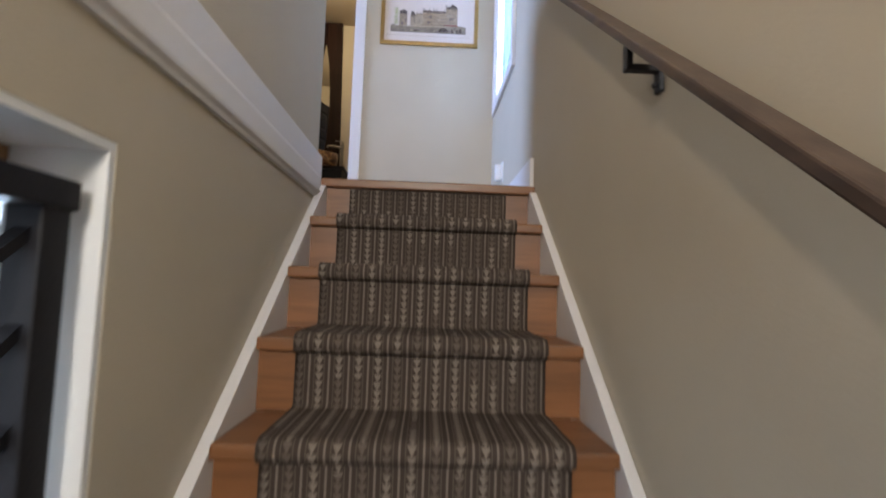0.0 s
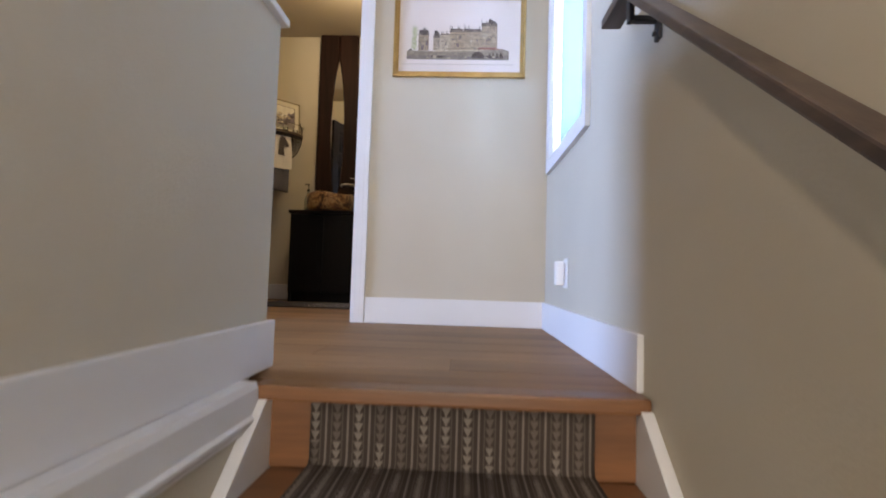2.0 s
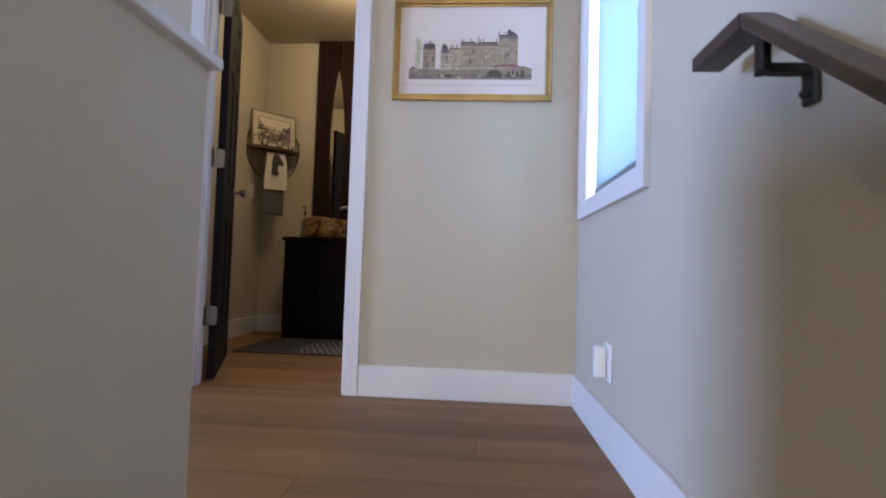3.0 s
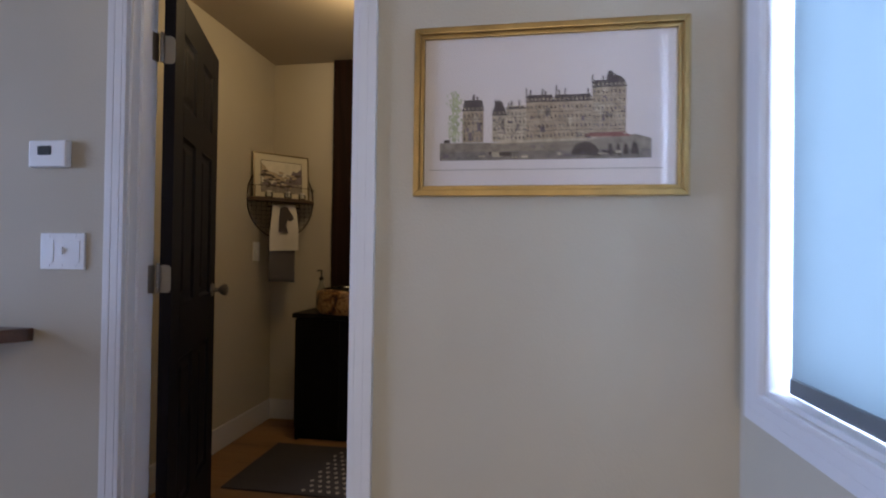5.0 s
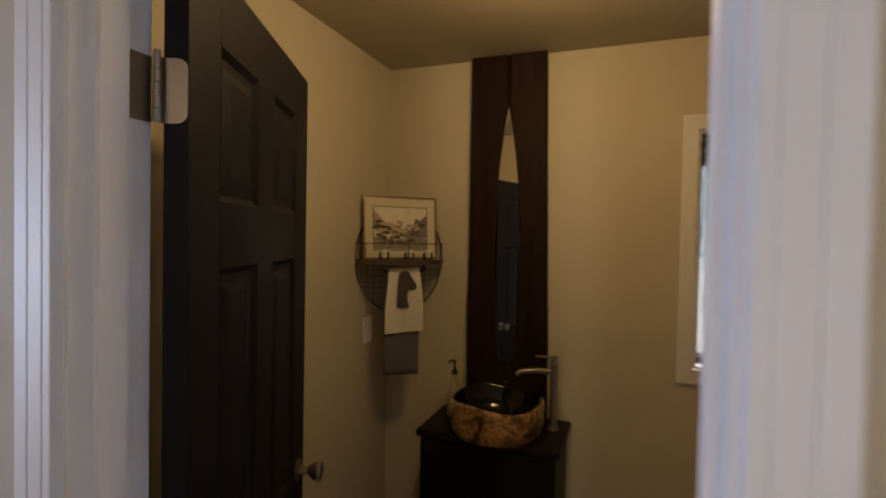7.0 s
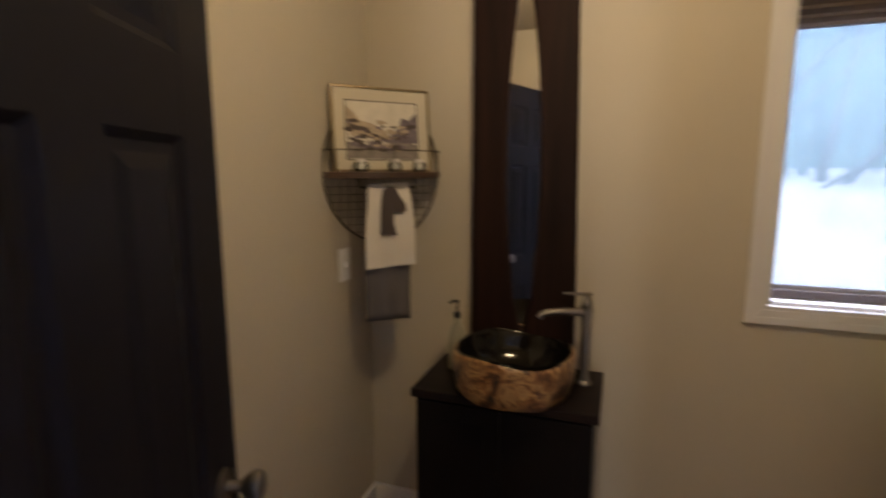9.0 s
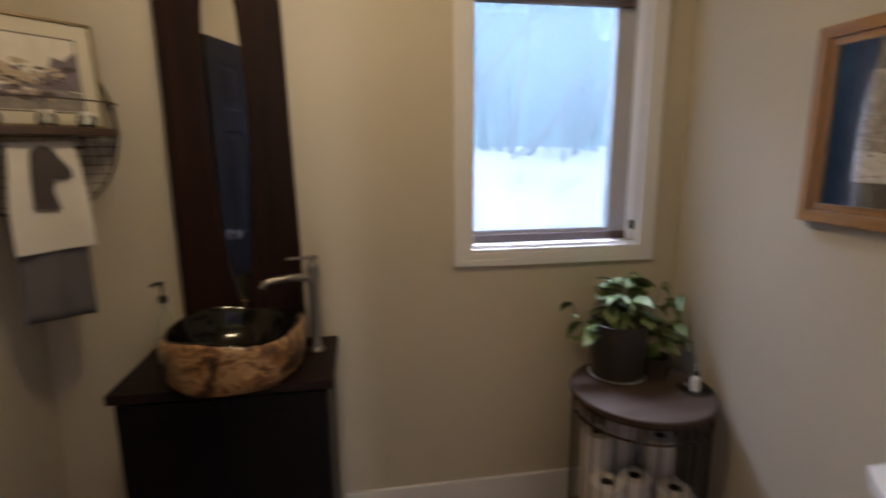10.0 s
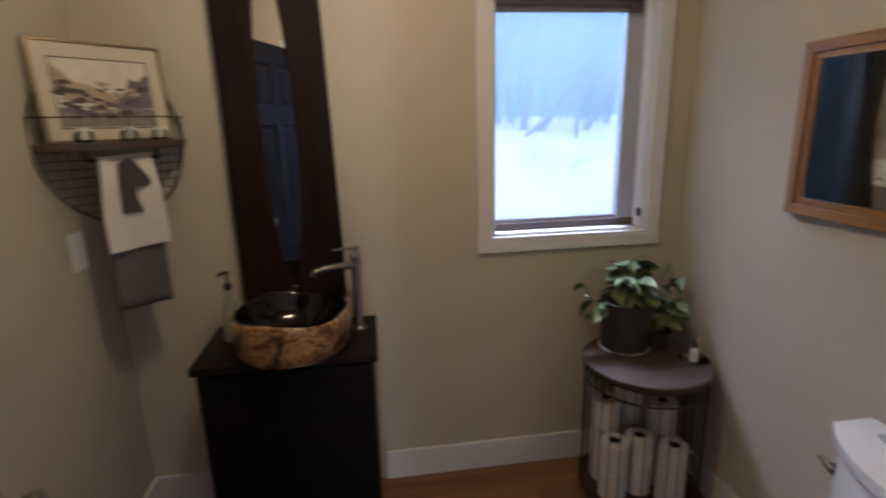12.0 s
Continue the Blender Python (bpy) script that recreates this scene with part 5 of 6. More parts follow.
for i in range(620):
    left_ = rnd.random() < .42
    v = rnd.uniform(.0, 1.0)
    reach = (.13 + .05 * math.sin(v * 7)) if left_ else (.17 + .10 * math.sin(v * 3.1 + .4))
    w = abs(rnd.gauss(0, .5)) * reach * 1.4
    u = w if left_ else 1 - w
    if w > reach * 1.5:
        continue
    dark = rnd.random() < .30 + .25 * w / reach
    blot(("trunk" if i % 2 else "mauve") if dark else "snow", u, v, rnd.uniform(.010, .022) if dark else rnd.uniform(.011, .027), 5 + i % 3, .42)
for k, bm_ in fl.items():
    tagged(part("ink_" + k, bm_, INKS[k], pr), kind="stuff")

# toilet
to = thing("toilet", (.25, 4.385, 0), "white porcelain two-piece toilet with a bowed tank lid", "toilet")


def bowed(x_back, y0, y1, x_side, x_front, n=14):
    pts = [(x_back, y0), (x_back, y1)]
    for i in range(n + 1):
        t = i / n
        y = y1 + (y0 - y1) * t
        pts.append((x_side - (x_side - x_front) * math.sin(math.pi * t) ** .8, y))
    return pts


TY0, TY1 = 4.165, 4.677
part("tank", prism(bowed(.460, TY0 + .014, TY1 - .014, .358, .250), 2, .380, .710, .006), PORCELAIN, to, smooth=True)
part("tank_lid", prism(bowed(.465, TY0, TY1, .345, .232), 2, .711, .747, .008), PORCELAIN, to, "white bowed tank lid", smooth=True)
bm = bmesh.new()
tube(bm, [(.352, 4.640, .628), (.329, 4.640, .628)], .018, 18)
tube(bm, [(.325, 4.636, .627), (.322, 4.656, .637), (.320, 4.674, .648)], [.008, .007, .006], 10)
part("flush_lever", bm, NICKEL, to, "chrome flush lever", smooth=True)
ell = lambda cx, cy, rx, ry, n=28: [(cx + rx * math.cos(2 * math.pi * i / n), cy + ry * math.sin(2 * math.pi * i / n)) for i in range(n)]
cy_ = (TY0 + TY1) / 2
bm = bmesh.new()
rings = []
for z, cx, rx, ry in ((0, .10, .24, .11), (.05, .10, .235, .10), (.18, .05, .22, .11), (.30, 0, .25, .16), (.38, -.02, .27, .185), (.398, -.02, .272, .188)):
    rings.append([bm.verts.new((x, y, z)) for x, y in ell(cx, cy_, rx, ry)])
for p, q in zip(rings, rings[1:]):
    for k in range(28):
        bm.faces.new([p[k], p[(k + 1) % 28], q[(k + 1) % 28], q[k]])
bm.faces.new(list(reversed(rings[0])))
bm.faces.new(rings[-1])
part("bowl", bm, PORCELAIN, to, smooth=True)
part("seat", prism(ell(-.025, cy_, .245, .187), 2, .3985, .417, .005), PLASTIC, to, smooth=True)
part("lid", prism(ell(-.025, cy_, .243, .185), 2, .4175, .436, .006), PLASTIC, to, smooth=True)

# glass dish with match boxes on the tank
dx, dy, dz = .408, 4.470, .7475
dish = thing("glass_dish", (dx, dy, dz), "clear leaf-shaped glass dish on the toilet tank", "dish")
bm = bmesh.new()
rings = []
for r, z in ((.0, .003), (.035, .003), (.070, .010), (.093, .028), (.096, .029), (.074, .008), (.036, 0), (0, 0)):
    rings.append((r, z))
bm = lathe(rings, (dx, dy, dz), 40, lambda a, i: (1 + .12 * math.cos(9 * a) * (1 if 2 <= i <= 5 else 0)) * (1 + .16 * math.cos(2 * (a - 1.5))))
g_ = part("bowl", bm, CUTGLASS, dish, smooth=True)
g_.visible_shadow = False


def little_box(name, m, sx_, sy_, sz_, mat, label):
    t = new(name)
    t.matrix_basis = m
    HOME[t] = m
    tagged(t, label, "matchbox")
    part("sleeve", B((-sx_, sx_, -sy_, sy_, 0, sz_), bevel=.0008), mat, t, local=True)
    part("tray", B((-sx_ - .004, -sx_ - .0002, -sy_ + .001, sy_ - .001, .001, sz_ - .001)), PAPER, t, local=True)
    return t


yb = little_box("yellow_matchbox", pose(dx + .035, dy - .008, dz + .034, 0, -14, 260), .052, .027, .016, YELLOWBOX, "yellow card matchbox in the glass dish")
part("printed_line", B((-.043, .043, -.021, -.0195, .0161, .0164), (-.043, .043, .0195, .021, .0161, .0164)), DARKBOX, yb, local=True)
part("printed_line", B((-.020, .020, -.0012, .0012, .0161, .0164)), DARKBOX, yb, local=True)
little_box("dark_matchbox", pose(dx - .022, dy + .026, dz + .026, 8, -12, 60), .031, .023, .009, DARKBOX, "dark matchbox with a white tray in the glass dish")
little_box("dark_matchbox", pose(dx - .018, dy - .045, dz + .027, -10, -6, 115), .033, .024, .009, DARKBOX, "dark matchbox lying tilted at the dish's edge")
little_box("dark_matchbox", pose(dx + .002, dy - .070, dz + .030, 4, 10, 70), .029, .020, .009, DARKBOX, "dark matchbox with a shiny red print")
for k_ in range(5):
    a_ = 20 + 37 * k_
    bm = bmesh.new()
    tube(bm, [(-.018, 0, 0), (.018, 0, .001)], .0012, 5)
    solid("match_stick", bm, PAPER, "white paper match lying in the glass dish", "match", group="matches in the dish", m=pose(dx - .020 - .004 * k_, dy - .012 + .006 * k_, dz + .014 + .0028 * k_, 0, 0, a_))

# round cage table
TX, TYc, TR, TZ = .217, 5.366, .246, .608
tab = thing("cage_table", (TX, TYc, 0), "round wire cage side table with a dark wooden top", "side table")
part("top", lathe([(0, 0), (TR - .004, 0), (TR, .004), (TR, .020), (TR - .004, .024), (0, .024)], (TX, TYc, TZ - .024), 56), TABLEWOOD, tab, "dark wooden round top", smooth=True)
for z, r in ((TZ - .030, .234), (TZ - .085, .234), (.040, .234), (.012, .227)):
    bm = bmesh.new()
    tube(bm, [(TX + r * math.cos(a), TYc + r * math.sin(a), z) for a in [2 * math.pi * i / 48 for i in range(48)]], .0045, 8, True)
    part("ring", bm, WIRE, tab, smooth=True)
for i in range(34):
    a = 2 * math.pi * i / 34
    bm = bmesh.new()
    c_, s_ = math.cos(a), math.sin(a)
    tube(bm, [(TX + .234 * c_, TYc + .234 * s_, TZ - .027), (TX + .234 * c_, TYc + .234 * s_, .045), (TX + .226 * c_, TYc + .226 * s_, .012)], .0021, 5)
    part("cage_wire", bm, WIRE, tab, smooth=True)
part("base_board", lathe([(0, 0), (.208, 0), (.208, .014), (0, .014)], (TX, TYc, .036), 48), TABLEWOOD, tab, smooth=True)
bm = bmesh.new()
for a in (45, 135, 225, 315):
    tube(bm, [(TX + .13 * math.cos(radians(a)), TYc + .13 * math.sin(radians(a)), .0350), (TX + .21 * math.cos(radians(a)), TYc + .21 * math.sin(radians(a)), .0345)], .003, 6)
part("base_cross", bm, WIRE, tab)


def make_roll():
    t = thing("tissue_roll", (0, 0, 0), "white tissue paper roll stacked in the wire table", "tissue roll", "tissue rolls in the cage table")
    part("paper", lathe([(.021, 0), (.053, 0), (.056, .003), (.056, .121), (.053, .124), (.021, .124), (.021, 0)], seg=36), ROLLPAPER, t, smooth=True, local=True)
    part("core", lathe([(.0185, .001), (.0208, .001), (.0208, .1235), (.0185, .1235), (.0185, .001)], seg=24), CARD, t, "brown card core", smooth=True, local=True)
    return t


base_roll = make_roll()
columns = ((-.150, -.070, 2), (-.135, .045, 3), (-.035, -.055, 2), (.062, -.140, 2), (.075, -.020, 3), (-.022, .078, 4), (.090, .100, 4))
spots = [(x, y, k) for x, y, n in columns for k in range(n)]
for i, (x, y, lv_) in enumerate(spots):
    m_ = pose(TX + x, TYc + y, .0505 + .1245 * lv_ + .0004, rnd.uniform(-.3, .3) * 0, 0, rnd.uniform(0, 360))
    if i == 0:
        base_roll.matrix_basis = m_
    else:
        copy_thing(base_roll, m_)

# plant
pcx, pcy = .181, 5.479
pt = thing("potted_pothos", (pcx, pcy, TZ), "leafy green pothos in a dark glazed pot on the round table", "house plant")
part("pot", lathe([(0, 0), (.092, 0), (.097, .004), (.105, .196), (.108, .203), (.104, .205), (.099, .197), (.095, .170), (0, .170)], (pcx, pcy, TZ + .0085), 40), POTMETAL, pt, smooth=True)
part("soil", lathe([(0, .176), (.094, .176), (.094, .172), (0, .172)], (pcx, pcy, TZ + .0085), 24), SOIL, pt)
solid("saucer", lathe([(0, 0), (.090, 0), (.102, .006), (.104, .008), (.101, .008), (.090, .004), (0, .004)], (pcx, pcy, TZ + .0005), 40), PLASTIC, "thin white saucer under the plant pot", "saucer", smooth=True)


def leaf_mesh(length, width, curl):
    bm_ = bmesh.new()
    out = [(0, .0), (.12, .62), (.30, .98), (.50, .95), (.72, .62), (.90, .22), (1.0, 0)]
    rows = []
    for t, w in out:
        z = -curl * t * t * length
        rows.append([bm_.verts.new((t * length, s * w * width * .5, z + abs(s) * .10 * width - (0 if s else .03 * width))) for s in (-1, 0, 1)] if 0 < t < 1 else [bm_.verts.new((t * length - (.0 if t else .0), 0, z))])
    for p, q in zip(rows, rows[1:]):
        if len(p) == 1:
            bm_.faces.new([p[0], q[0], q[1]])
            bm_.faces.new([p[0], q[1], q[2]])
        elif len(q) == 1:
            bm_.faces.new([p[0], q[0], p[1]])
            bm_.faces.new([p[1], q[0], p[2]])
        else:
            bm_.faces.new([p[0], q[0], q[1], p[1]])
            bm_.faces.new([p[1], q[1], q[2], p[2]])
    bmesh.ops.recalc_face_normals(bm_, faces=bm_.faces[:])
    return bm_


leaf_kinds = [finish("leaf", leaf_mesh(l1, w1, c1), LEAF, True) for l1, w1, c1 in ((.075, .055, .35), (.06, .045, .2), (.085, .062, .5), (.05, .036, .3))]
rl = random.Random(12)


def put_leaf(parent, at, yaw, tip, roll_):
    o = new("leaf", leaf_kinds[rl.randrange(4)])
    o.parent = parent
    k = rl.uniform(.62, 1.0)
    o.matrix_basis = HOME[parent].inverted() @ (Matrix.Translation(at) @ Euler((radians(roll_), radians(tip), radians(yaw)), "XYZ").to_matrix().to_4x4() @ Matrix.Diagonal((k, k, k, 1)))
    HOME[o] = HOME[parent]


top = TZ + .190
vines = []
for i in range(24):
    a = rl.uniform(0, 360)
    h = rl.uniform(.06, .20)
    r = rl.uniform(.01, .09) * (1.25 - h * 2.2)
    vines.append([(0, 0, 0), (r * .6 * math.cos(radians(a)), r * .6 * math.sin(radians(a)), h * .6), (r * math.cos(radians(a)) + .01, r * math.sin(radians(a)), h)])
# arching runners: a thin one over the far side, fuller ones towards the corner
vines += [[(-.05, -.02, 0), (-.10, -.03, .03), (-.135, -.03, -.01), (-.19, -.03, .08), (-.205, -.03, .115)], [(-.10, -.03, .03), (-.13, -.03, -.04), (-.165, -.035, -.02), (-.185, -.04, -.025)],
          [(.05, 0, 0), (.12, .0, .02), (.15, .01, .09), (.175, .01, .16)], [(.05, 0, 0), (.13, -.02, .03), (.19, -.02, .12)], [(.12, 0, .05), (.19, -.02, .09), (.235, -.03, .115)],
          [(.06, -.02, 0), (.13, -.05, .0), (.17, -.05, -.02), (.20, -.05, -.05)], [(.06, -.02, 0), (.12, -.07, -.02), (.14, -.08, -.07)], [(.06, -.01, 0), (.16, -.03, .02), (.215, -.03, .01)], [(.06, -.01, 0), (.14, -.05, .03), (.20, -.06, .02)],
          [(.07, -.02, 0), (.16, -.06, -.01), (.19, -.06, -.06)]]
for vn in vines:
    pts = [Vector((pcx + x, pcy + y, top + z)) for x, y, z in vn]
    lim = lambda p: Vector((min(p.x, XR - .05), min(p.y, BY - .04), p.z))
    pts = [lim(p) for p in pts]
    bm = bmesh.new()
    tube(bm, pts, .0019, 5)
    part("stem", bm, STEM, pt, smooth=True)
    for q in range(1, len(pts)):
        for _ in range((2 if vn[-1][0] < -.15 else 3) if q == len(pts) - 1 else (1 if vn[-1][0] < -.07 and vn[-1][2] < .1 else 2)):
            p = pts[q].lerp(pts[q - 1], rl.uniform(0, .5))
            yaw = math.degrees(math.atan2(p.y - pcy, p.x - pcx)) + rl.uniform(-75, 75)
            room = min(XR - .02 - p.x, 10)
            if p.x > XR - .10 and abs(((yaw + 180) % 360) - 180) < 80:
                yaw += 180
            if p.y > BY - .12 and 10 < yaw % 360 < 170:
                yaw += 180
            put_leaf(pt, p, yaw, rl.uniform(-25, 40), rl.uniform(-35, 35))

p2 = thing("small_dark_pot", (.315, 5.445, TZ), "small dark pot behind the bottle", "plant pot")
part("pot", lathe([(0, 0), (.040, 0), (.052, .075), (.055, .078), (.050, .080), (.046, .070), (0, .070)], (.315, 5.445, TZ + .0005), 28), POTMETAL, p2, smooth=True)
part("soil", lathe([(0, .074), (.047, .074), (.047, .071), (0, .071)], (.315, 5.445, TZ + .0005), 20), SOIL, p2)
for q in range(12):
    put_leaf(p2, Vector((.310 + rl.uniform(-.03, .05), 5.455 + rl.uniform(-.04, .03), TZ + .09 + rl.uniform(0, .10))), rl.uniform(150, 330), rl.uniform(-20, 35), rl.uniform(-30, 30))
solid("small_dish", lathe([(0, 0), (.042, 0), (.054, .009), (.057, .012), (.052, .012), (.040, .004), (0, .004)], (.378, 5.300, TZ + .0005), 28), BOTTLEGLASS, "small clear dish under the drop bottle", "dish", smooth=True)
db = thing("dropper_bottle", (.378, 5.300, TZ), "small white-labelled bottle with a black cap", "bottle")
part("body", lathe([(0, 0), (.014, 0), (.015, .002), (.015, .045), (.009, .052), (.008, .056), (0, .056)], (.378, 5.300, TZ + .0055), 20), PLASTIC, db, smooth=True)
part("cap", lathe([(0, 0), (.0095, 0), (.0095, .018), (.005, .022), (.006, .034), (0, .036)], (.378, 5.300, TZ + .0618), 16), BLACKPLASTIC, db, "black cap", smooth=True)

# rug
rug = thing("bath_rug", (-.95, 4.87, 0), "dark bath rug with rows of small pale marks on one side", "rug")
part("mat", prism([(-1.50, 4.585), (-.42, 4.585), (-.42, 5.175), (-1.50, 5.175)], 2, .0006, .010, .003), RUGDARK, rug)
marks = bmesh.new()
for i in range(15):
    for j in range(10):
        x, y = -1.09 + i * .043 + (.02 if j % 2 else 0), 4.625 + j * .052
        marks.faces.new([marks.verts.new(p) for p in ((x - .012, y, .0106), (x, y - .015, .0106), (x + .012, y, .0106), (x, y + .015, .0106))])
tagged(part("woven_marks", marks, RUGPALE, rug, "pale woven diamond marks"), kind="stuff")

# ---- outdoors ----
bm = bmesh.new()


def ground_z(x, y):
    inside = -6.2 < x < .9 and -4 < y < 6.0
    if inside:
        return -3.2
    t = min(1, max(0, (y - 6.8) / 4.8))
    z = -.25 + 1.55 * t * t * (3 - 2 * t) + .26 * noise.noise(Vector((x * .45, y * .45, 0))) + .05 * noise.noise(Vector((x * 1.6, y * 1.6, 3)))
    if y > 16:
        z += min(1.0, (y - 16) * .012)
    return z + (.24 * math.exp(-((x - .85) ** 2 + (y - 10.1) ** 2) / .45) if y > 6 else 0) + (.10 * math.exp(-((x + 2.2) ** 2 + (y - 10) ** 2) / 1.5) if y > 6 else 0)


far = [9, 11, 14, 18, 24, 33, 50, 80, 140, 240, 400]
gx = [-v for v in reversed(far)] + [-8 + .25 * i for i in range(65)] + far
gy = [-v for v in reversed(far)] + [-8, -6, -4.01, -4, -2, 0, 2, 4, 5.99, 6.01] + [6.25 + .25 * i for i in range(42)] + far[3:]
NXg, NYg = len(gx) - 1, len(gy) - 1
gv = [[bm.verts.new((x, y, ground_z(x, y))) for x in gx] for y in gy]
for j in range(NYg):
    for i in range(NXg):
        bm.faces.new([gv[j][i], gv[j][i + 1], gv[j + 1][i + 1], gv[j + 1][i]])
struct("ground", bm, SNOW, "deep uneven snow over the garden and the bank behind it", "snow", smooth=True)


def tree(x, y, height, r0, seed, lean=(0, 0)):
    rr = random.Random(seed)
    z0 = ground_z(x, y) - .1
    t = thing("bare_tree", (x, y, z0), "bare grey-brown winter tree with thin snowy limbs, haze painted into its colours", "tree", "bare trees on the bank")
    trunk_, limbs, twigs = bmesh.new(), bmesh.new(), bmesh.new()

    def grow(bm_list, p, d, length, r, depth):
        pts, radii = [p], [r]
        for s in range(5):
            d = (d + Vector((rr.uniform(-.36, .36), rr.uniform(-.3, .3), rr.uniform(-.10, .16)))).normalized()
            p = p + d * length / 5
            pts.append(p)
            radii.append(r * (1 - .13 * (s + 1)))
            if depth < 3 and (s > 0 or depth > 0):
                for _ in range(1 if depth == 0 else 2):
                    nd = (d + Vector((rr.uniform(-1, 1), rr.uniform(-1, 1), rr.uniform(-.25, .6)))).normalized()
                    grow(bm_list, p, nd, length * rr.uniform(.35, .6), radii[-1] * .5, depth + 1)
        tube(bm_list[min(depth, 2)], pts, radii, 7 if depth == 0 else (5 if depth == 1 else 3))
    grow((trunk_, limbs, twigs), Vector((x, y, z0)), Vector((lean[0], lean[1], 1)).normalized(), height, r0, 0)
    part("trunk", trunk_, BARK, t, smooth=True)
    part("limbs", limbs, HAZEBARK, t, smooth=True)
    tagged(part("twigs", twigs, HAZEBARK, t), kind="stuff")


for i, (x, y, h, r, lean) in enumerate(((-1.55, 11.3, 5.5, .055, (.55, .1)), (-.9, 10.6, 4.5, .030, (1.0, .1)), (-.3, 10.9, 4.2, .028, (1.2, 0)), (.35, 12.2, 6.5, .06, (.35, 0)), (-3.2, 12.0, 7, .11, (.45, 0)), (1.9, 12.6, 6.5, .07, (.3, 0)), (.9, 14.5, 7.5, .10, (.2, 0)), (-1.0, 15, 8, .09, (.3, 0)),
                                       (-2.3, 11.0, 6, .07, (.8, .1)), (-1.9, 13.2, 6.5, .08, (.7, 0)), (-.6, 12.2, 6, .07, (.9, 0)), (.2, 13.4, 6.5, .07, (.6, 0)), (2.7, 14.6, 7, .08, (.4, 0)), (-3.9, 13.0, 7, .08, (.8, 0)), (1.3, 10.8, 4.5, .024, (.9, 0)), (2.4, 11.4, 4.0, .030, (.5, 0)),
                                       (3.4, 13.5, 7, .07, (.2, 0)), (-5.2, 14, 8, .12, (.2, 0)), (1.45, 9.7, .46, .009, (.8, .1)), (1.6, 9.8, .40, .007, (-.9, 0)), (1.3, 9.8, .36, .007, (-1.0, 0)), (5.5, 2.6, 6.5, .13, (0, 0)), (6.2, 4.1, 6.0, .10, (0, .1)))):
    tree(x, y, h, r, 40 + i, lean)
for i, (x0, y0, x1, y1) in enumerate(((.45, 8.05, 1.05, 8.35), (.95, 7.75, 1.25, 7.8), (.10, 8.9, .55, 8.8), (-2.6, 8.4, -1.5, 8.2))):
    bm = bmesh.new()
    pts = [(x0 + (x1 - x0) * t, y0 + (y1 - y0) * t, ground_z(x0 + (x1 - x0) * t, y0 + (y1 - y0) * t) + .02 + .10 * math.sin(3 * t)) for t in (0, .25, .5, .75, 1)]
    tube(bm, pts, [.012, .011, .009, .007, .004], 6)
    solid("fallen_branch", bm, BARK, "thin dark branch lying in the snow", "branch", group="branches in the snow", smooth=True)
bm = bmesh.new()
rt = random.Random(77)
for i in range(240):
    y = rt.uniform(18, 45)
    x = rt.uniform(-1.1, 1.1) * y * .8
    if .49 < (x + .7) / (y - 3.87) < .62:
        continue
    z = ground_z(x, y)
    h = rt.uniform(6, 14)
    lx = rt.uniform(-1.5, 1.5)
    tube(bm, [(x, y, z - .2), (x + lx * .5, y, z + h * .5), (x + lx, y, z + h)], [rt.uniform(.04, .12), .05, .012], 5)
    for q in range(12):
        f = rt.uniform(.15, .95)
        sx_ = rt.uniform(-2.5, 2.5)
        tube(bm, [(x + lx * f, y, z + h * f), (x + lx * f + sx_ * .6, y + .2, z + h * f + abs(sx_) * .3), (x + lx * f + sx_, y, z + h * f + abs(sx_) * .8)], [.035, .022, .008], 3)
solid("far_woods", bm, HAZEBARK, "dense bare winter woods in the distance, tinted blue for haze", "woods", kind="stuff")
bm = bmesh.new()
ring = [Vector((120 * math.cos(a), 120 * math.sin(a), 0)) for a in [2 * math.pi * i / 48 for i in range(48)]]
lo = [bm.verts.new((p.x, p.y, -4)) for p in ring]
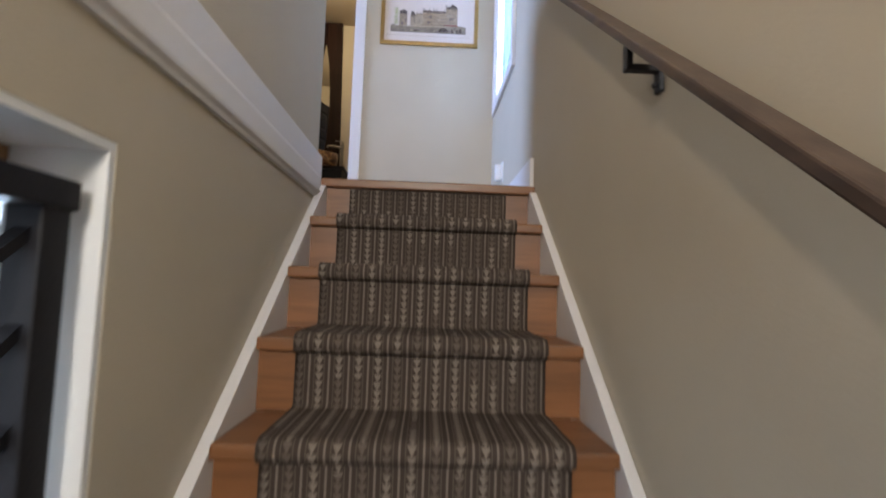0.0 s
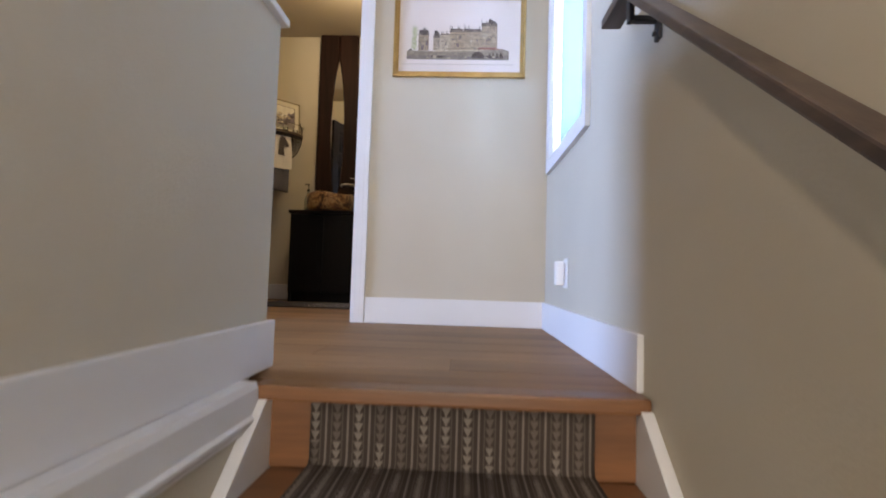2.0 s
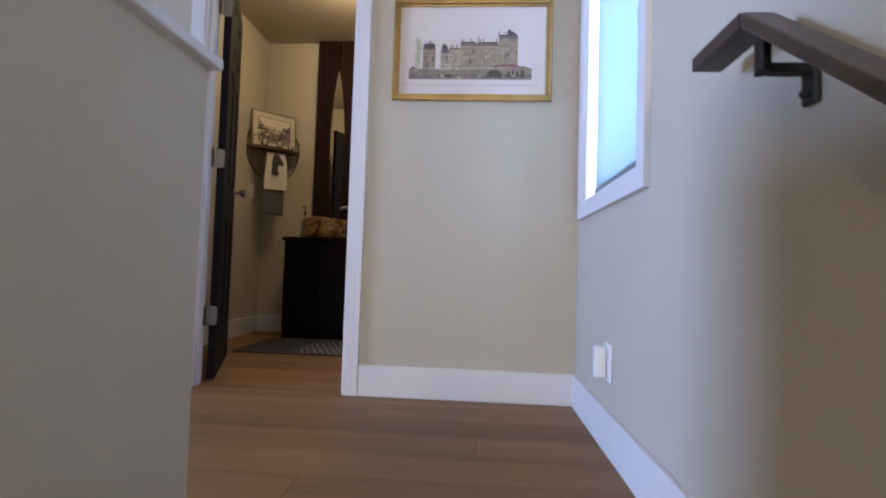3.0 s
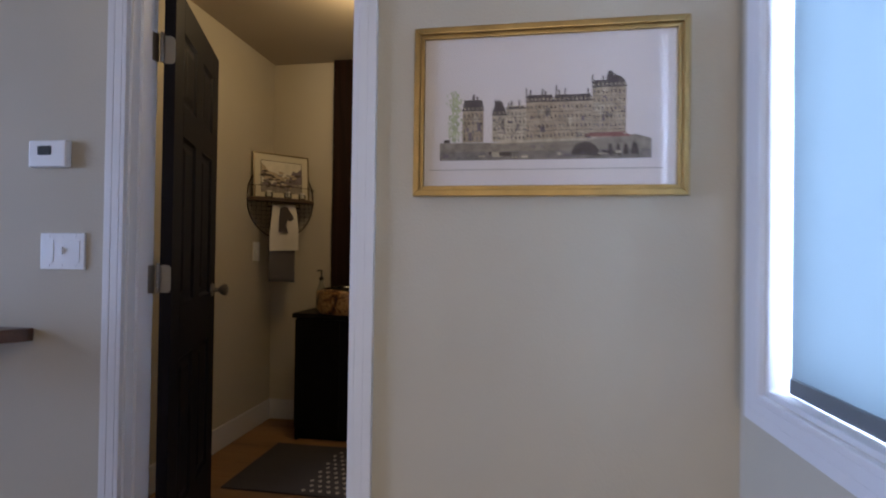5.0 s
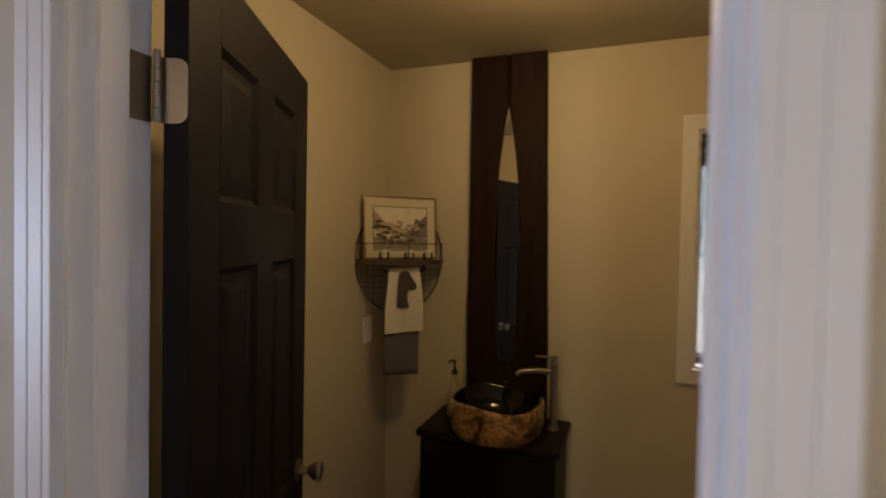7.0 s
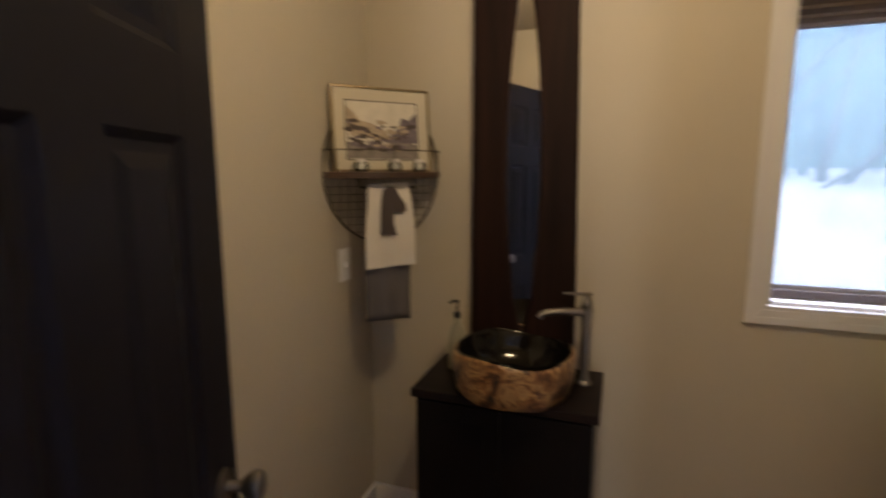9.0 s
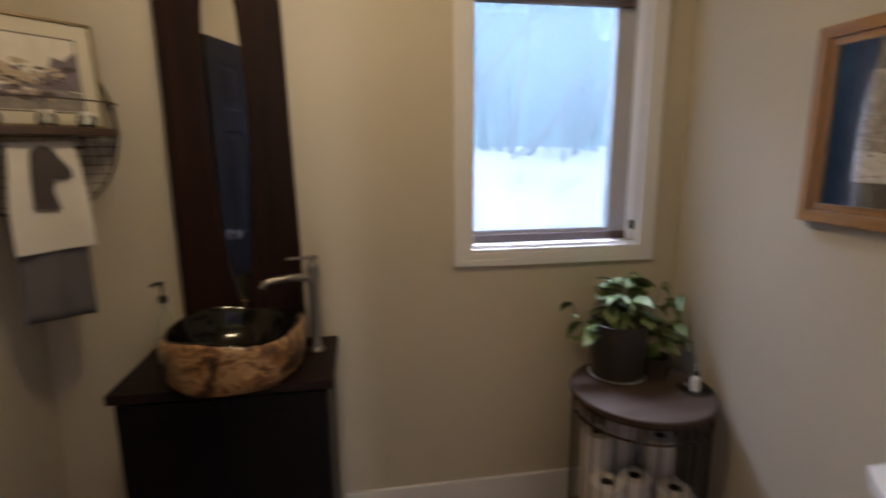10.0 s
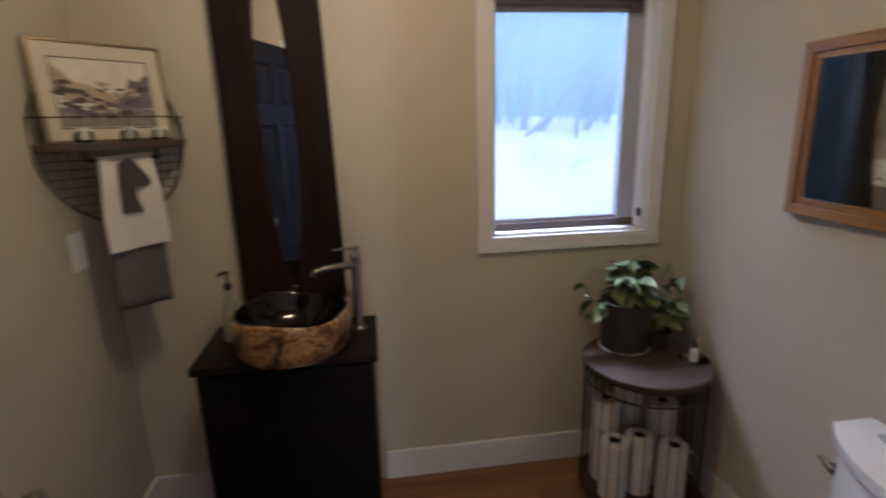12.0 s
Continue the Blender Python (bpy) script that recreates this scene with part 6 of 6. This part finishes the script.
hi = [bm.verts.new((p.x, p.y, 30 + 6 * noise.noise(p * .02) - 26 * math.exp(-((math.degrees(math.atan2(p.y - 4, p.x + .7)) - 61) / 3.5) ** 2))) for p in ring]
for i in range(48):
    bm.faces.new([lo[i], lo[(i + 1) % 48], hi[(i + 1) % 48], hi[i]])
struct("backdrop", bm, HAZEWOODS, "wooded hills far off, distance haze painted in as grey-blue", "distance")
# ---- floor planks ----
rp = random.Random(3)


def plank_rows(x0, x1, y0, y1, first):
    y, i = y0, first
    while y < y1 - .002:
        h = min(.188, y1 - y)
        x = x0 - rp.uniform(0, 1.2)
        while x < x1:
            ln = rp.uniform(1.1, 1.9)
            a, b = max(x, x0), min(x + ln, x1)
            if b - a > .03:
                bm_ = bmesh.new()
                e = .0012
                f = .0006
                box(bm_, a + f, b - f, y + f, y + h - f, -.0125, -e)
                top_ = [bm_.verts.new(p) for p in ((a + f + e, y + f + e, 0), (b - f - e, y + f + e, 0), (b - f - e, y + h - f - e, 0), (a + f + e, y + h - f - e, 0))]
                bm_.faces.ensure_lookup_table()
                upper = bm_.faces[1]
                vs = list(upper.verts)
                bm_.faces.remove(upper)
                bm_.verts.ensure_lookup_table()
                rim = [bm_.verts[4], bm_.verts[5], bm_.verts[6], bm_.verts[7]]
                bm_.faces.new(top_)
                for q in range(4):
                    bm_.faces.new([rim[q], rim[(q + 1) % 4], top_[(q + 1) % 4], top_[q]])
                bmesh.ops.recalc_face_normals(bm_, faces=bm_.faces[:])
                cx_, cy2 = (a + b) / 2, y + h / 2
                bmesh.ops.transform(bm_, matrix=Matrix.Translation((-cx_, -cy2, 0)), verts=bm_.verts[:])
                o = new("plank", finish("plank", bm_, OAK))
                o.parent = floor
                o.location = (cx_, cy2, 0)
            x += ln
        y += h
        i += 1


plank_rows(-2.0, XR, NOSE + .0755, WY, 0)
plank_rows(DX0 + .0005, DX1 - .0005, WY, WY + .11, 0)
plank_rows(WX, XR, WY + .11, BY, 0)
plank_rows(-2.0, XL - .1205, 1.5, NOSE + .0755, 0)
